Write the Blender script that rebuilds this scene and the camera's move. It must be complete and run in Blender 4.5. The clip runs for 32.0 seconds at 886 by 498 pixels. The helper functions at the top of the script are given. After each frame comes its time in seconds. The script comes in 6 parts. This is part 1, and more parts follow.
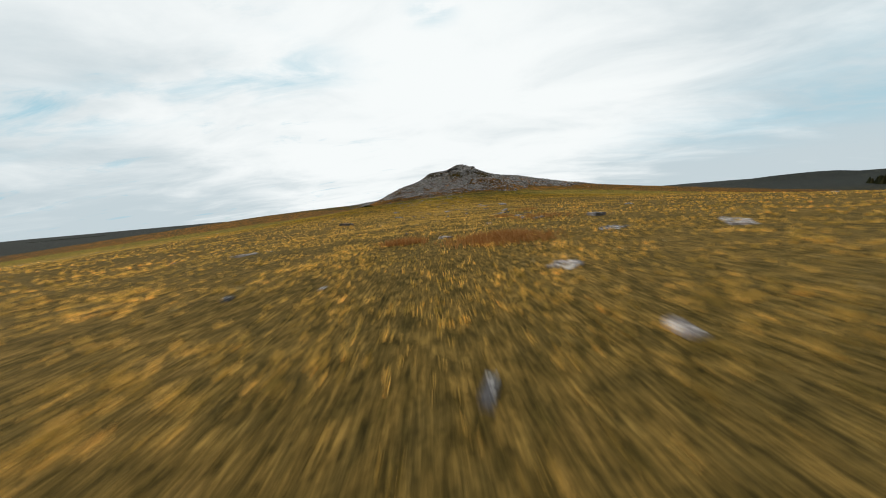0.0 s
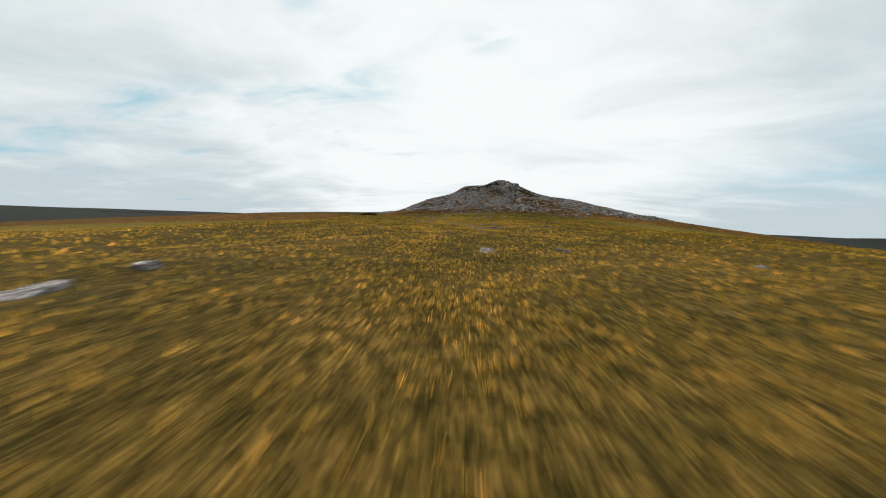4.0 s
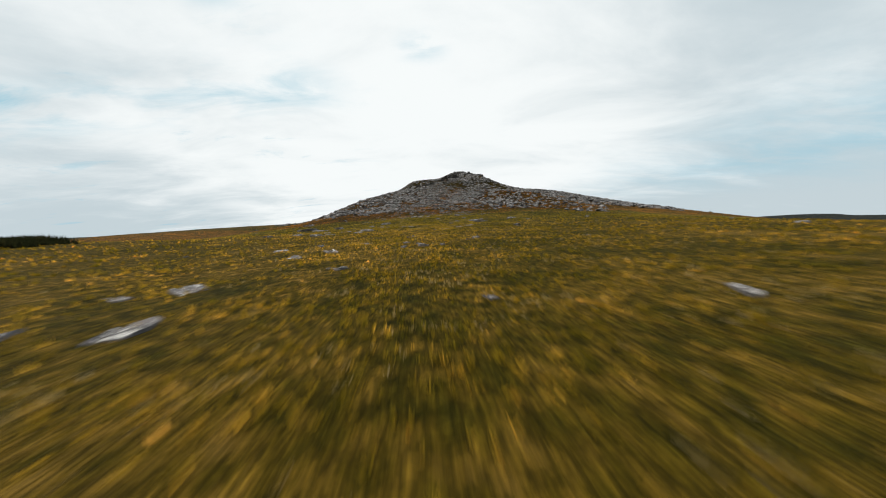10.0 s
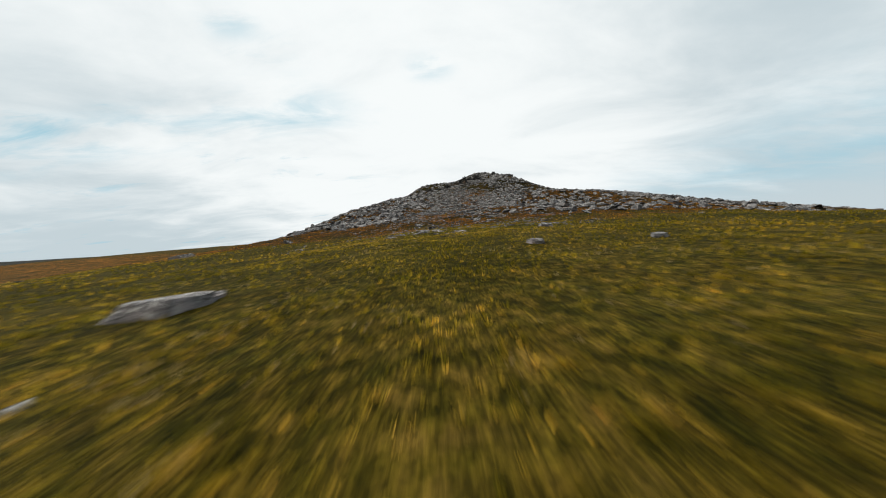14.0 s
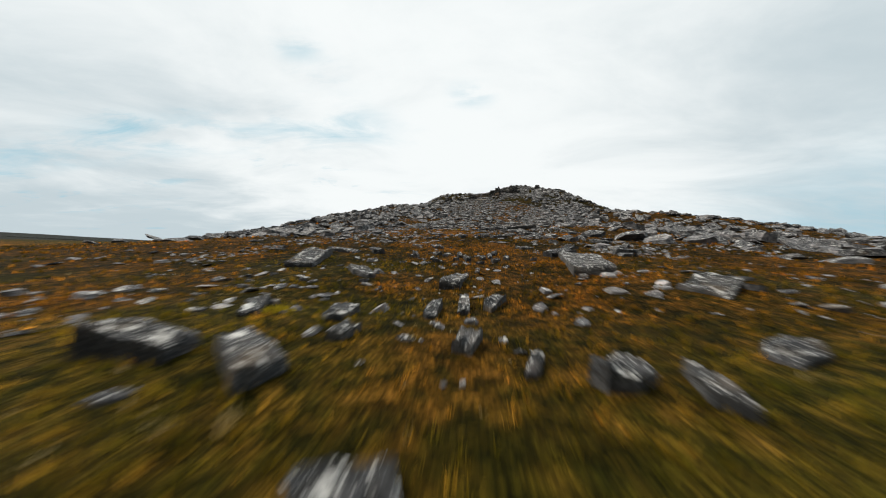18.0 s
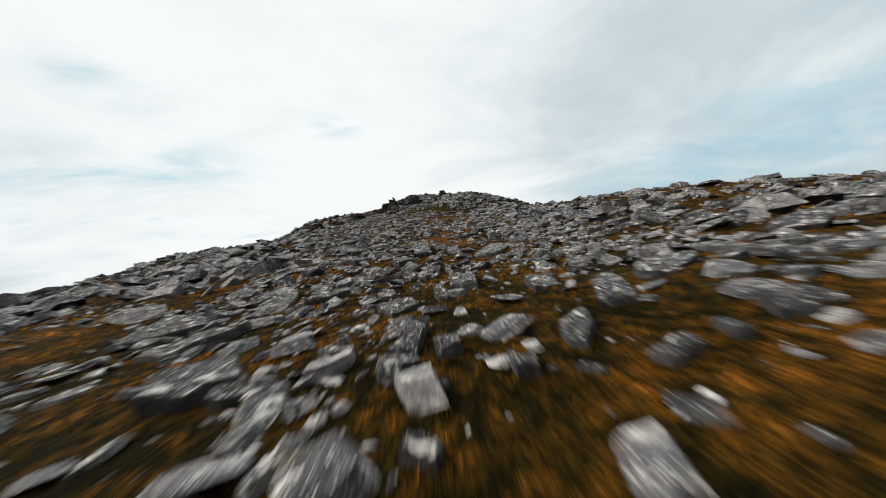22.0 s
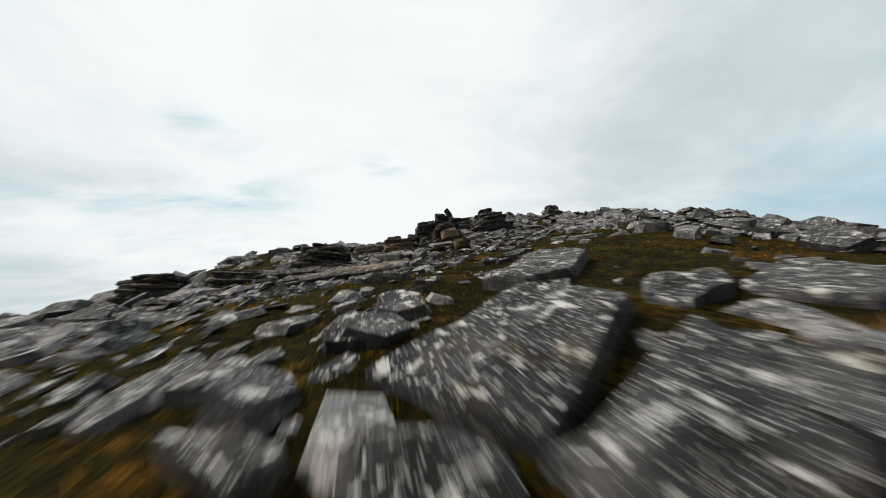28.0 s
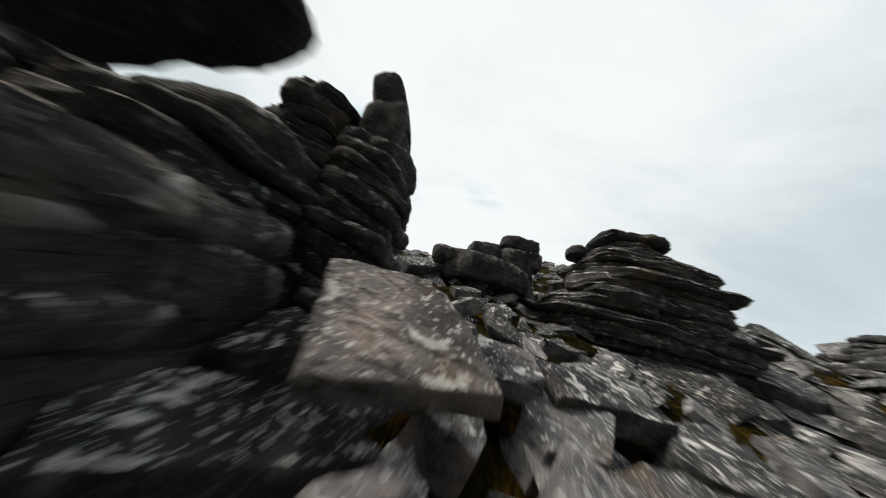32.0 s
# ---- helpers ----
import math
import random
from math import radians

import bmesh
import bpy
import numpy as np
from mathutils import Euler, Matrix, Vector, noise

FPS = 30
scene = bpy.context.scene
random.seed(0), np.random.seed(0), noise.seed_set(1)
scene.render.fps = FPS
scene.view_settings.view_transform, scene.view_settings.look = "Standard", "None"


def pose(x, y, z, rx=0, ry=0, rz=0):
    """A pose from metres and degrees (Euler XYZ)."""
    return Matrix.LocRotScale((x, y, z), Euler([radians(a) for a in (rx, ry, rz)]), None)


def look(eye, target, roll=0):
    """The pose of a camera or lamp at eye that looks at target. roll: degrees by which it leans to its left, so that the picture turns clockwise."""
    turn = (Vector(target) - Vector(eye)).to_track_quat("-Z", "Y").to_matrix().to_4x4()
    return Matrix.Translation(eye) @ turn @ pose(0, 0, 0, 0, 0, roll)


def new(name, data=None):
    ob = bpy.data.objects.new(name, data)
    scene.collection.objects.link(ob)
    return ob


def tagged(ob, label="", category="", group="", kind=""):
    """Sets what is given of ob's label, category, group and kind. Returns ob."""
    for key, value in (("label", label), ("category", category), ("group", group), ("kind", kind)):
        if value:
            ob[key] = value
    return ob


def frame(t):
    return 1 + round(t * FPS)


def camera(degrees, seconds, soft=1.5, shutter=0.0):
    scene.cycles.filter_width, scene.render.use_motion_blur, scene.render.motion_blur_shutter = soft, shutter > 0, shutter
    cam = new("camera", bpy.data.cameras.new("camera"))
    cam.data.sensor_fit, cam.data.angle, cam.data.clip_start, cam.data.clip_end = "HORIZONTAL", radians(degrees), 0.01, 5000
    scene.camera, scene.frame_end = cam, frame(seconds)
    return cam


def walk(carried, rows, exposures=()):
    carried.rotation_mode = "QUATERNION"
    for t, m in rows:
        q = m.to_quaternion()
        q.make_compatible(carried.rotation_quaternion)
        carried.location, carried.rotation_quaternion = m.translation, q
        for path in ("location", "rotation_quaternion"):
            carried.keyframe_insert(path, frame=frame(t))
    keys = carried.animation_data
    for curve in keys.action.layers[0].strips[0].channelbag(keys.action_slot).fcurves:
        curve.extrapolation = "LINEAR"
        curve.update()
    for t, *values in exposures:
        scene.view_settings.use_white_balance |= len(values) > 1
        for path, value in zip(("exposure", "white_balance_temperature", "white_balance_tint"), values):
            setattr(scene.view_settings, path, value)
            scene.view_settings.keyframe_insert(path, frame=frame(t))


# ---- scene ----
cam = camera(117.50, 32.0, soft=1.0, shutter=0.45)
PATH = [
    (0.0, pose(0.00, 0.00, 2.00, 80.01, 4.53, 2.41)),
    (0.5, pose(-0.77, 7.46, 1.88, 80.56, 4.18, 0.35)),
    (1.0, pose(-1.56, 14.90, 1.81, 81.42, 3.53, -1.41)),
    (1.5, pose(-2.18, 22.33, 1.87, 82.03, 2.70, -1.96)),
    (2.0, pose(-2.60, 29.69, 2.01, 82.07, 1.86, -1.00)),
    (2.5, pose(-3.04, 37.07, 2.03, 82.14, 0.99, 1.24)),
    (3.0, pose(-3.49, 44.42, 2.03, 82.51, -0.36, 4.26)),
    (3.5, pose(-3.95, 51.72, 2.04, 82.89, -1.91, 7.21)),
    (4.0, pose(-4.43, 58.96, 2.11, 83.63, -2.42, 9.02)),
    (4.5, pose(-5.01, 66.08, 2.23, 84.58, -2.07, 9.75)),
    (5.0, pose(-5.76, 73.07, 2.38, 85.56, -1.06, 9.49)),
    (5.5, pose(-6.75, 79.89, 2.58, 86.35, 0.43, 8.29)),
    (6.0, pose(-8.07, 86.51, 2.81, 86.71, 2.21, 6.19)),
    (6.5, pose(-9.21, 93.01, 2.97, 86.66, 3.81, 3.85)),
    (7.0, pose(-10.26, 99.63, 3.09, 86.51, 5.12, 1.36)),
    (7.5, pose(-11.05, 106.58, 3.20, 86.33, 5.52, -1.26)),
    (8.0, pose(-11.68, 113.93, 3.28, 86.10, 5.47, -3.06)),
    (8.5, pose(-12.11, 121.39, 3.35, 85.69, 4.67, -4.14)),
    (9.0, pose(-12.34, 128.57, 3.40, 85.07, 3.49, -4.27)),
    (9.5, pose(-12.50, 135.52, 3.45, 84.73, 2.85, -3.45)),
    (10.0, pose(-12.78, 142.57, 3.60, 84.62, 1.55, -1.56)),
    (10.5, pose(-13.19, 149.70, 3.77, 84.30, 0.19, 1.19)),
    (11.0, pose(-13.69, 156.86, 3.94, 83.83, -0.54, 4.32)),
    (11.5, pose(-14.27, 164.00, 4.15, 83.68, -1.21, 7.05)),
    (12.0, pose(-14.89, 171.09, 4.38, 83.99, -1.51, 8.82)),
    (12.5, pose(-15.50, 178.10, 4.62, 84.97, -1.58, 8.83)),
    (13.0, pose(-16.10, 185.02, 4.87, 86.17, -0.79, 6.85)),
    (13.5, pose(-16.62, 191.85, 5.08, 87.08, 1.14, 3.70)),
    (14.0, pose(-16.94, 198.57, 5.35, 87.48, 2.59, 0.64)),
    (14.5, pose(-17.08, 205.15, 5.67, 87.54, 3.47, -1.88)),
    (15.0, pose(-17.05, 211.56, 6.05, 87.49, 3.74, -3.42)),
    (15.5, pose(-16.86, 217.78, 6.47, 87.50, 3.34, -3.53)),
    (16.0, pose(-16.53, 223.76, 6.92, 87.72, 2.24, -1.77)),
    (16.5, pose(-16.07, 229.53, 7.35, 88.60, 0.83, 0.63)),
    (17.0, pose(-15.56, 235.17, 7.72, 89.63, -0.75, 2.88)),
    (17.5, pose(-15.17, 240.71, 8.13, 90.60, -2.58, 4.58)),
    (18.0, pose(-14.97, 246.27, 8.63, 91.67, -3.93, 5.48)),
    (18.5, pose(-15.01, 251.98, 9.16, 92.97, -3.56, 4.90)),
    (19.0, pose(-15.28, 257.82, 9.79, 94.30, -1.73, 2.61)),
    (19.5, pose(-15.80, 263.57, 10.63, 95.12, 0.75, -0.81)),
    (20.0, pose(-16.35, 269.10, 11.55, 95.25, 2.64, -4.68)),
    (20.5, pose(-16.65, 274.54, 12.70, 94.90, 4.81, -8.34)),
    (21.0, pose(-16.67, 280.25, 13.93, 94.73, 7.33, -11.40)),
    (21.5, pose(-16.26, 286.17, 15.17, 95.06, 9.19, -14.07)),
    (22.0, pose(-15.22, 292.15, 16.32, 95.73, 9.73, -15.86)),
    (22.5, pose(-13.74, 298.03, 17.35, 96.58, 7.47, -16.41)),
    (23.0, pose(-12.04, 303.58, 18.28, 97.59, 3.11, -15.15)),
    (23.5, pose(-10.41, 308.65, 19.26, 98.57, -1.97, -12.35)),
    (24.0, pose(-9.02, 313.36, 20.39, 99.04, -6.20, -7.97)),
    (24.5, pose(-7.89, 317.82, 21.78, 99.45, -8.99, -3.73)),
    (25.0, pose(-7.15, 322.45, 23.23, 99.84, -10.70, -0.21)),
    (25.5, pose(-6.77, 327.19, 24.70, 100.36, -11.18, 2.22)),
    (26.0, pose(-6.75, 331.97, 26.20, 101.12, -10.27, 3.23)),
    (26.5, pose(-7.06, 336.75, 27.71, 102.12, -7.77, 2.50)),
    (27.0, pose(-7.69, 341.45, 29.22, 103.16, -3.47, -0.23)),
    (27.5, pose(-8.55, 346.17, 30.70, 103.85, 0.59, -4.57)),
    (28.0, pose(-9.25, 350.77, 32.10, 104.33, 4.41, -9.30)),
    (28.5, pose(-9.64, 355.24, 33.47, 105.08, 8.35, -13.95)),
    (29.0, pose(-9.55, 359.53, 34.87, 105.55, 12.33, -19.02)),
    (29.5, pose(-8.90, 363.69, 36.35, 105.64, 15.83, -24.73)),
    (30.0, pose(-7.37, 367.59, 37.86, 105.99, 15.28, -27.80)),
    (30.5, pose(-5.02, 371.19, 39.27, 108.33, 7.37, -22.71)),
    (31.0, pose(-2.76, 374.28, 40.45, 109.39, -8.23, -15.74)),
    (31.5, pose(-1.04, 377.26, 41.40, 109.68, -19.89, -9.74)),
    (32.0, pose(-0.00, 380.00, 42.40, 109.81, -22.47, -1.95)),
]
TRAIL = [ (0, 0.0, 0.4), (20, -2.0, 0.3), (40, -3.2, 0.4), (60, -4.5, 0.5), (80, -6.8, 1.0), (100, -10.3, 1.5), (120, -12.0, 1.7), (140, -12.7, 1.9), (160, -13.9, 2.4), (180, -15.7, 3.1), (200, -17.0, 3.8), (220, -16.7, 5.0), (240, -15.2, 6.3), (260, -15.5, 8.2), (280, -16.7, 11.8), (300, -13.1, 15.5), (320, -7.5, 20.2), (340, -7.5, 26.5), (360, -9.5, 32.9), (380, -0.0, 40.4) ]
walk(cam, PATH)

# ---------------------------------------------------------------- light
SUN_EL, SUN_AZ = 46.0, -84.0          # degrees; azimuth from +y towards +x
world = bpy.data.worlds.new("world")
scene.world = world
world.use_nodes = True
wn, wl = world.node_tree.nodes, world.node_tree.links
wn.clear()


def wnode(kind, **values):
    n = wn.new(kind)
    for key, value in values.items():
        n.inputs[key].default_value = value
    return n


out = wn.new("ShaderNodeOutputWorld")
bg = wn.new("ShaderNodeBackground")
sky = wn.new("ShaderNodeTexSky")
sky.sky_type, sky.sun_disc = "NISHITA", False
sky.sun_elevation, sky.sun_rotation = radians(SUN_EL), radians(SUN_AZ)
sky.dust_density, sky.air_density = 2.0, 1.0
coord = wn.new("ShaderNodeTexCoord")
sep = wn.new("ShaderNodeSeparateXYZ")
wl.new(coord.outputs["Generated"], sep.inputs[0])


def wmath(op, a, b=None, c=None):
    n = wn.new("ShaderNodeMath")
    n.operation = op
    for k, v in enumerate((a, b, c)):
        if v is None:
            continue
        if isinstance(v, (int, float)):
            n.inputs[k].default_value = v
        else:
            wl.new(v, n.inputs[k])
    return n.outputs[0]


def wramp(v, lo, hi, a=0.0, b=1.0):
    n = wn.new("ShaderNodeMapRange")
    n.interpolation_type = "SMOOTHSTEP"
    wl.new(v, n.inputs["Value"])
    for key, val in (("From Min", lo), ("From Max", hi), ("To Min", a), ("To Max", b)):
        n.inputs[key].default_value = val
    return n.outputs["Result"]


# cloud deck seen from below: directions laid on a flat layer
height = wmath("MAXIMUM", sep.outputs["Z"], 0.0)
over = wmath("ADD", height, 0.16)
px = wmath("DIVIDE", sep.outputs["X"], over)
py = wmath("DIVIDE", sep.outputs["Y"], over)
deck = wn.new("ShaderNodeCombineXYZ")
wl.new(px, deck.inputs[0])
wl.new(py, deck.inputs[1])


def wnoise(scale, detail, rough, shift, stretch=(1, 1, 1)):
    m = wn.new("ShaderNodeMapping")
    m.inputs["Location"].default_value = shift
    m.inputs["Scale"].default_value = stretch
    wl.new(deck.outputs[0], m.inputs[0])
    n = wnode("ShaderNodeTexNoise", Scale=scale, Detail=detail, Roughness=rough, Distortion=0.4)
    wl.new(m.outputs[0], n.inputs["Vector"])
    return n.outputs["Fac"]


billow = wnoise(1.3, 8.0, 0.58, (3.1, 1.7, 0.4), (0.8, 1.3, 1))
streak = wnoise(2.6, 8.0, 0.62, (0.6, 5.2, 2.0), (0.6, 1.5, 1))
wisp = wnoise(5.0, 6.0, 0.6, (2.6, 0.2, 1.0), (0.6, 1.2, 1))


def bump_at(v, centre, half):
    """1 at the centre, falling smoothly to 0 at that distance."""
    return wramp(wmath("ABSOLUTE", wmath("SUBTRACT", v, centre)), 0.0, half, 1.0, 0.0)


# blue showing through: a long rent in the west, two small holes, and thin cloud in the east
rent = wmath("MULTIPLY", bump_at(py, 1.46, 0.34), wramp(px, -0.35, -0.75, 0.0, 1.0))
rent = wmath("MULTIPLY", rent, wramp(streak, 0.40, 0.62))
holes = wmath("MULTIPLY", bump_at(px, -0.04, 0.16), bump_at(py, 1.25, 0.13))
holes = wmath("ADD", holes, wmath("MULTIPLY", bump_at(px, -0.72, 0.15), bump_at(py, 0.96, 0.10)))
holes = wmath("MULTIPLY", holes, wramp(wisp, 0.38, 0.60))
east = wmath("MULTIPLY", wmath("MULTIPLY", wramp(px, 1.2, 2.9), wramp(height, 0.03, 0.16)), wramp(streak, 0.34, 0.66, 0.35, 1.0))
torn = wmath("MULTIPLY", wramp(streak, 0.58, 0.72), wramp(px, 0.0, -1.6, 0.0, 0.5))
thin = wmath("ADD", wmath("ADD", wmath("MULTIPLY", rent, 0.50), wmath("MULTIPLY", holes, 0.45)), wmath("ADD", wmath("MULTIPLY", east, 0.70), torn))
thin = wmath("MINIMUM", thin, 0.95)
side = wmath("ABSOLUTE", wmath("ADD", sep.outputs["X"], 0.06))
tone = wn.new("ShaderNodeMix")
tone.data_type = "RGBA"
tone.inputs[6].default_value = (0.56, 0.65, 0.69, 1)
tone.inputs[7].default_value = (0.93, 0.965, 0.965, 1)
glow = wmath("ADD", wramp(side, 0.25, 0.95, 0.40, 0.04), wmath("MULTIPLY", billow, 0.95))
glow = wmath("SUBTRACT", glow, wmath("MULTIPLY", wramp(height, 0.0, 0.16, 0.28, 0.0), wramp(side, 0.2, 0.7)))
wl.new(wramp(glow, 0.32, 0.92), tone.inputs[0])
# the cloud is bright ahead; the unseen sky behind is dimmed to deepen shade
back = wramp(sep.outputs["Y"], -0.55, 0.30, 0.22, 1.0)
dull = wn.new("ShaderNodeMix")
dull.data_type, dull.blend_type = "RGBA", "MULTIPLY"
dull.inputs[0].default_value = 1.0
wl.new(tone.outputs[2], dull.inputs[6])
wl.new(back, dull.inputs[7])
blue = wn.new("ShaderNodeMix")
blue.data_type = "RGBA"
blue.blend_type = "MULTIPLY"
blue.inputs[0].default_value = 1.0
blue.inputs[7].default_value = (0.24, 0.32, 0.31, 1)
wl.new(sky.outputs[0], blue.inputs[6])
mixed = wn.new("ShaderNodeMix")
mixed.data_type = "RGBA"
wl.new(thin, mixed.inputs[0])
wl.new(dull.outputs[2], mixed.inputs[6])
gap = wn.new("ShaderNodeMix")
gap.data_type, gap.blend_type = "RGBA", "DARKEN"
gap.inputs[0].default_value = 1.0
gap.inputs[7].default_value = (0.34, 0.60, 0.72, 1)
wl.new(blue.outputs[2], gap.inputs[6])
wl.new(gap.outputs[2], mixed.inputs[7])
wl.new(mixed.outputs[2], bg.inputs[0])
bg.inputs[1].default_value = 1.0
wl.new(bg.outputs[0], out.inputs[0])

sun = new("sun", bpy.data.lights.new("sun", "SUN"))
sun.data.energy, sun.data.angle, sun.data.color = 2.4, radians(10), (1.0, 0.915, 0.79)
sa, se = radians(SUN_AZ), radians(SUN_EL)
sun.matrix_world = look((0, 0, 300), (-300 * math.sin(sa) * math.cos(se), -300 * math.cos(sa) * math.cos(se), 300 - 300 * math.sin(se)))
scene.view_settings.exposure = 0.0

# ---------------------------------------------------------------- materials


def material(name):
    m = bpy.data.materials.new(name)
    m.use_nodes = True
    t = m.node_tree
    return m, t.nodes, t.links, t.nodes["Principled BSDF"]


def tex(n, l, kind, vector, **values):
    t = n.new(kind)
    for key, value in values.items():
        t.inputs[key.replace("_", " ")].default_value = value
    l.new(vector, t.inputs["Vector"])
    return t


def ramp(n, l, value, stops):
    r = n.new("ShaderNodeValToRGB")
    while len(r.color_ramp.elements) < len(stops):
        r.color_ramp.elements.new(0.5)
    for e, (at, col) in zip(r.color_ramp.elements, stops):
        e.position = at
        e.color = (*col, 1) if len(col) == 3 else col
    l.new(value, r.inputs[0])
    return r.outputs[0]


def blend(n, l, fac, a, b, mode="MIX"):
    m = n.new("ShaderNodeMix")
    m.data_type, m.blend_type = "RGBA", mode
    for k, v in ((0, fac), (6, a), (7, b)):
        if isinstance(v, (int, float)):
            m.inputs[k].default_value = v
        elif isinstance(v, tuple):
            m.inputs[k].default_value = (*v, 1)
        else:
            l.new(v, m.inputs[k])
    return m.outputs[2]


def remap(n, l, value, lo, hi, a=0.0, b=1.0):
    m = n.new("ShaderNodeMapRange")
    m.interpolation_type = "SMOOTHSTEP"
    l.new(value, m.inputs["Value"])
    for key, val in (("From Min", lo), ("From Max", hi), ("To Min", a), ("To Max", b)):
        m.inputs[key].default_value = val
    return m.outputs["Result"]


def arith(n, l, op, a, b):
    m = n.new("ShaderNodeMath")
    m.operation = op
    for k, v in ((0, a), (1, b)):
        if isinstance(v, (int, float)):
            m.inputs[k].default_value = v
        else:
            l.new(v, m.inputs[k])
    return m.outputs[0]


def turf_colour(n, l):
    """Moor grass: straw, green and rust in drifts; straw on the low moor, rust among the rocks."""
    g = n.new("ShaderNodeNewGeometry")
    s = n.new("ShaderNodeSeparateXYZ")
    l.new(g.outputs["Position"], s.inputs[0])
    pos = g.outputs["Position"]
    drift = tex(n, l, "ShaderNodeTexNoise", pos, Scale=0.11, Detail=5.0, Roughness=0.6).outputs["Fac"]
    patch = tex(n, l, "ShaderNodeTexNoise", pos, Scale=0.55, Detail=4.0, Roughness=0.6).outputs["Fac"]
    fine = tex(n, l, "ShaderNodeTexNoise", pos, Scale=7.0, Detail=4.0, Roughness=0.7).outputs["Fac"]
    clump = tex(n, l, "ShaderNodeTexNoise", pos, Scale=2.7, Detail=3.0, Roughness=0.65).outputs["Fac"]
    mix1 = arith(n, l, "ADD", arith(n, l, "MULTIPLY", patch, 0.30), arith(n, l, "MULTIPLY", drift, 0.28))
    mix1 = arith(n, l, "ADD", mix1, arith(n, l, "MULTIPLY", clump, 0.46))
    mix1 = arith(n, l, "SUBTRACT", mix1, 0.04)
    y = s.outputs["Y"]
    low = remap(n, l, y, 20, 120, 1.0, 0.0)
    mix1 = arith(n, l, "ADD", mix1, arith(n, l, "MULTIPLY", low, 0.022))
    base = ramp(n, l, mix1, [(0.39, (0.105, 0.096, 0.010)), (0.465, (0.215, 0.158, 0.016)), (0.535, (0.40, 0.262, 0.040)), (0.61, (0.60, 0.39, 0.10))])
    warm = blend(n, l, low, base, blend(n, l, 0.5, base, (0.50, 0.36, 0.15)))
    lush = ramp(n, l, mix1, [(0.39, (0.050, 0.058, 0.006)), (0.47, (0.140, 0.130, 0.014)), (0.54, (0.29, 0.228, 0.030)), (0.62, (0.54, 0.37, 0.08))])
    wet = arith(n, l, "MULTIPLY", arith(n, l, "MULTIPLY", remap(n, l, y, 160, 208), remap(n, l, y, 272, 292, 1.0, 0.0)), remap(n, l, patch, 0.38, 0.60, 0.35, 1.0))
    warm = blend(n, l, wet, warm, lush)
    high = remap(n, l, arith(n, l, "ADD", y, arith(n, l, "MULTIPLY", drift, 70.0)), 270, 297)
    rust = ramp(n, l, mix1, [(0.41, (0.032, 0.028, 0.006)), (0.465, (0.095, 0.060, 0.010)), (0.53, (0.29, 0.130, 0.018)), (0.61, (0.58, 0.25, 0.042))])
    col = blend(n, l, high, warm, rust)
    top = remap(n, l, y, 339, 355)
    moss = ramp(n, l, mix1, [(0.40, (0.026, 0.026, 0.004)), (0.50, (0.075, 0.060, 0.008)), (0.60, (0.28, 0.145, 0.020))])
    col = blend(n, l, top, col, moss)
    # the open country beyond is duller heath, with haze put in as blue-grey
    far = remap(n, l, s.outputs["X"], 260, 700)
    west = remap(n, l, s.outputs["X"], -420, -1000)
    col = blend(n, l, arith(n, l, "MAXIMUM", far, west), col, ramp(n, l, drift, [(0.35, (0.022, 0.029, 0.030)), (0.55, (0.036, 0.043, 0.042)), (0.72, (0.085, 0.078, 0.056))]))
    tuft = tex(n, l, "ShaderNodeTexNoise", pos, Scale=4.2, Detail=2.0, Roughness=0.5).outputs["Fac"]
    speck = ramp(n, l, tuft, [(0.36, (0.58, 0.62, 0.58)), (0.5, (0.98, 0.98, 0.96)), (0.66, (1.40, 1.38, 1.34))])
    return blend(n, l, 1.0, col, speck, "MULTIPLY"), fine


def make_turf():
    m, n, l, b = material("turf")
    col, fine = turf_colour(n, l)
    # thatch near the way, darkened for shade between tufts; lighter farther off, without blades
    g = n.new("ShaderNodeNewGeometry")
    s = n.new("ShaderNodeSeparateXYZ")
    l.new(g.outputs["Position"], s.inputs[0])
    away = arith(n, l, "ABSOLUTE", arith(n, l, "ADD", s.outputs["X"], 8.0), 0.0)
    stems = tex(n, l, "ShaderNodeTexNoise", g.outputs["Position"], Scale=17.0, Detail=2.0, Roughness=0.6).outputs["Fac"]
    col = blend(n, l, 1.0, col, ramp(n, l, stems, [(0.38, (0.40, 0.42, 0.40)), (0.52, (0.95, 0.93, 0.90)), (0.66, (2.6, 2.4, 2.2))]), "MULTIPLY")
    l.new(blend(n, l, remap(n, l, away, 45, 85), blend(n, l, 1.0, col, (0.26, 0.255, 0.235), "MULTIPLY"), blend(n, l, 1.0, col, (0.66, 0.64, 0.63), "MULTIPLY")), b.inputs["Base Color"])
    b.inputs["Roughness"].default_value = 0.95
    b.inputs["Specular IOR Level"].default_value = 0.05
    b.inputs["Sheen Weight"].default_value = 0.25
    b.inputs["Sheen Roughness"].default_value = 0.45
    l.new(col, b.inputs["Sheen Tint"])
    bump = n.new("ShaderNodeBump")
    bump.inputs["Strength"].default_value, bump.inputs["Distance"].default_value = 1.0, 0.12
    l.new(fine, bump.inputs["Height"])
    l.new(bump.outputs[0], b.inputs["Normal"])
    return m


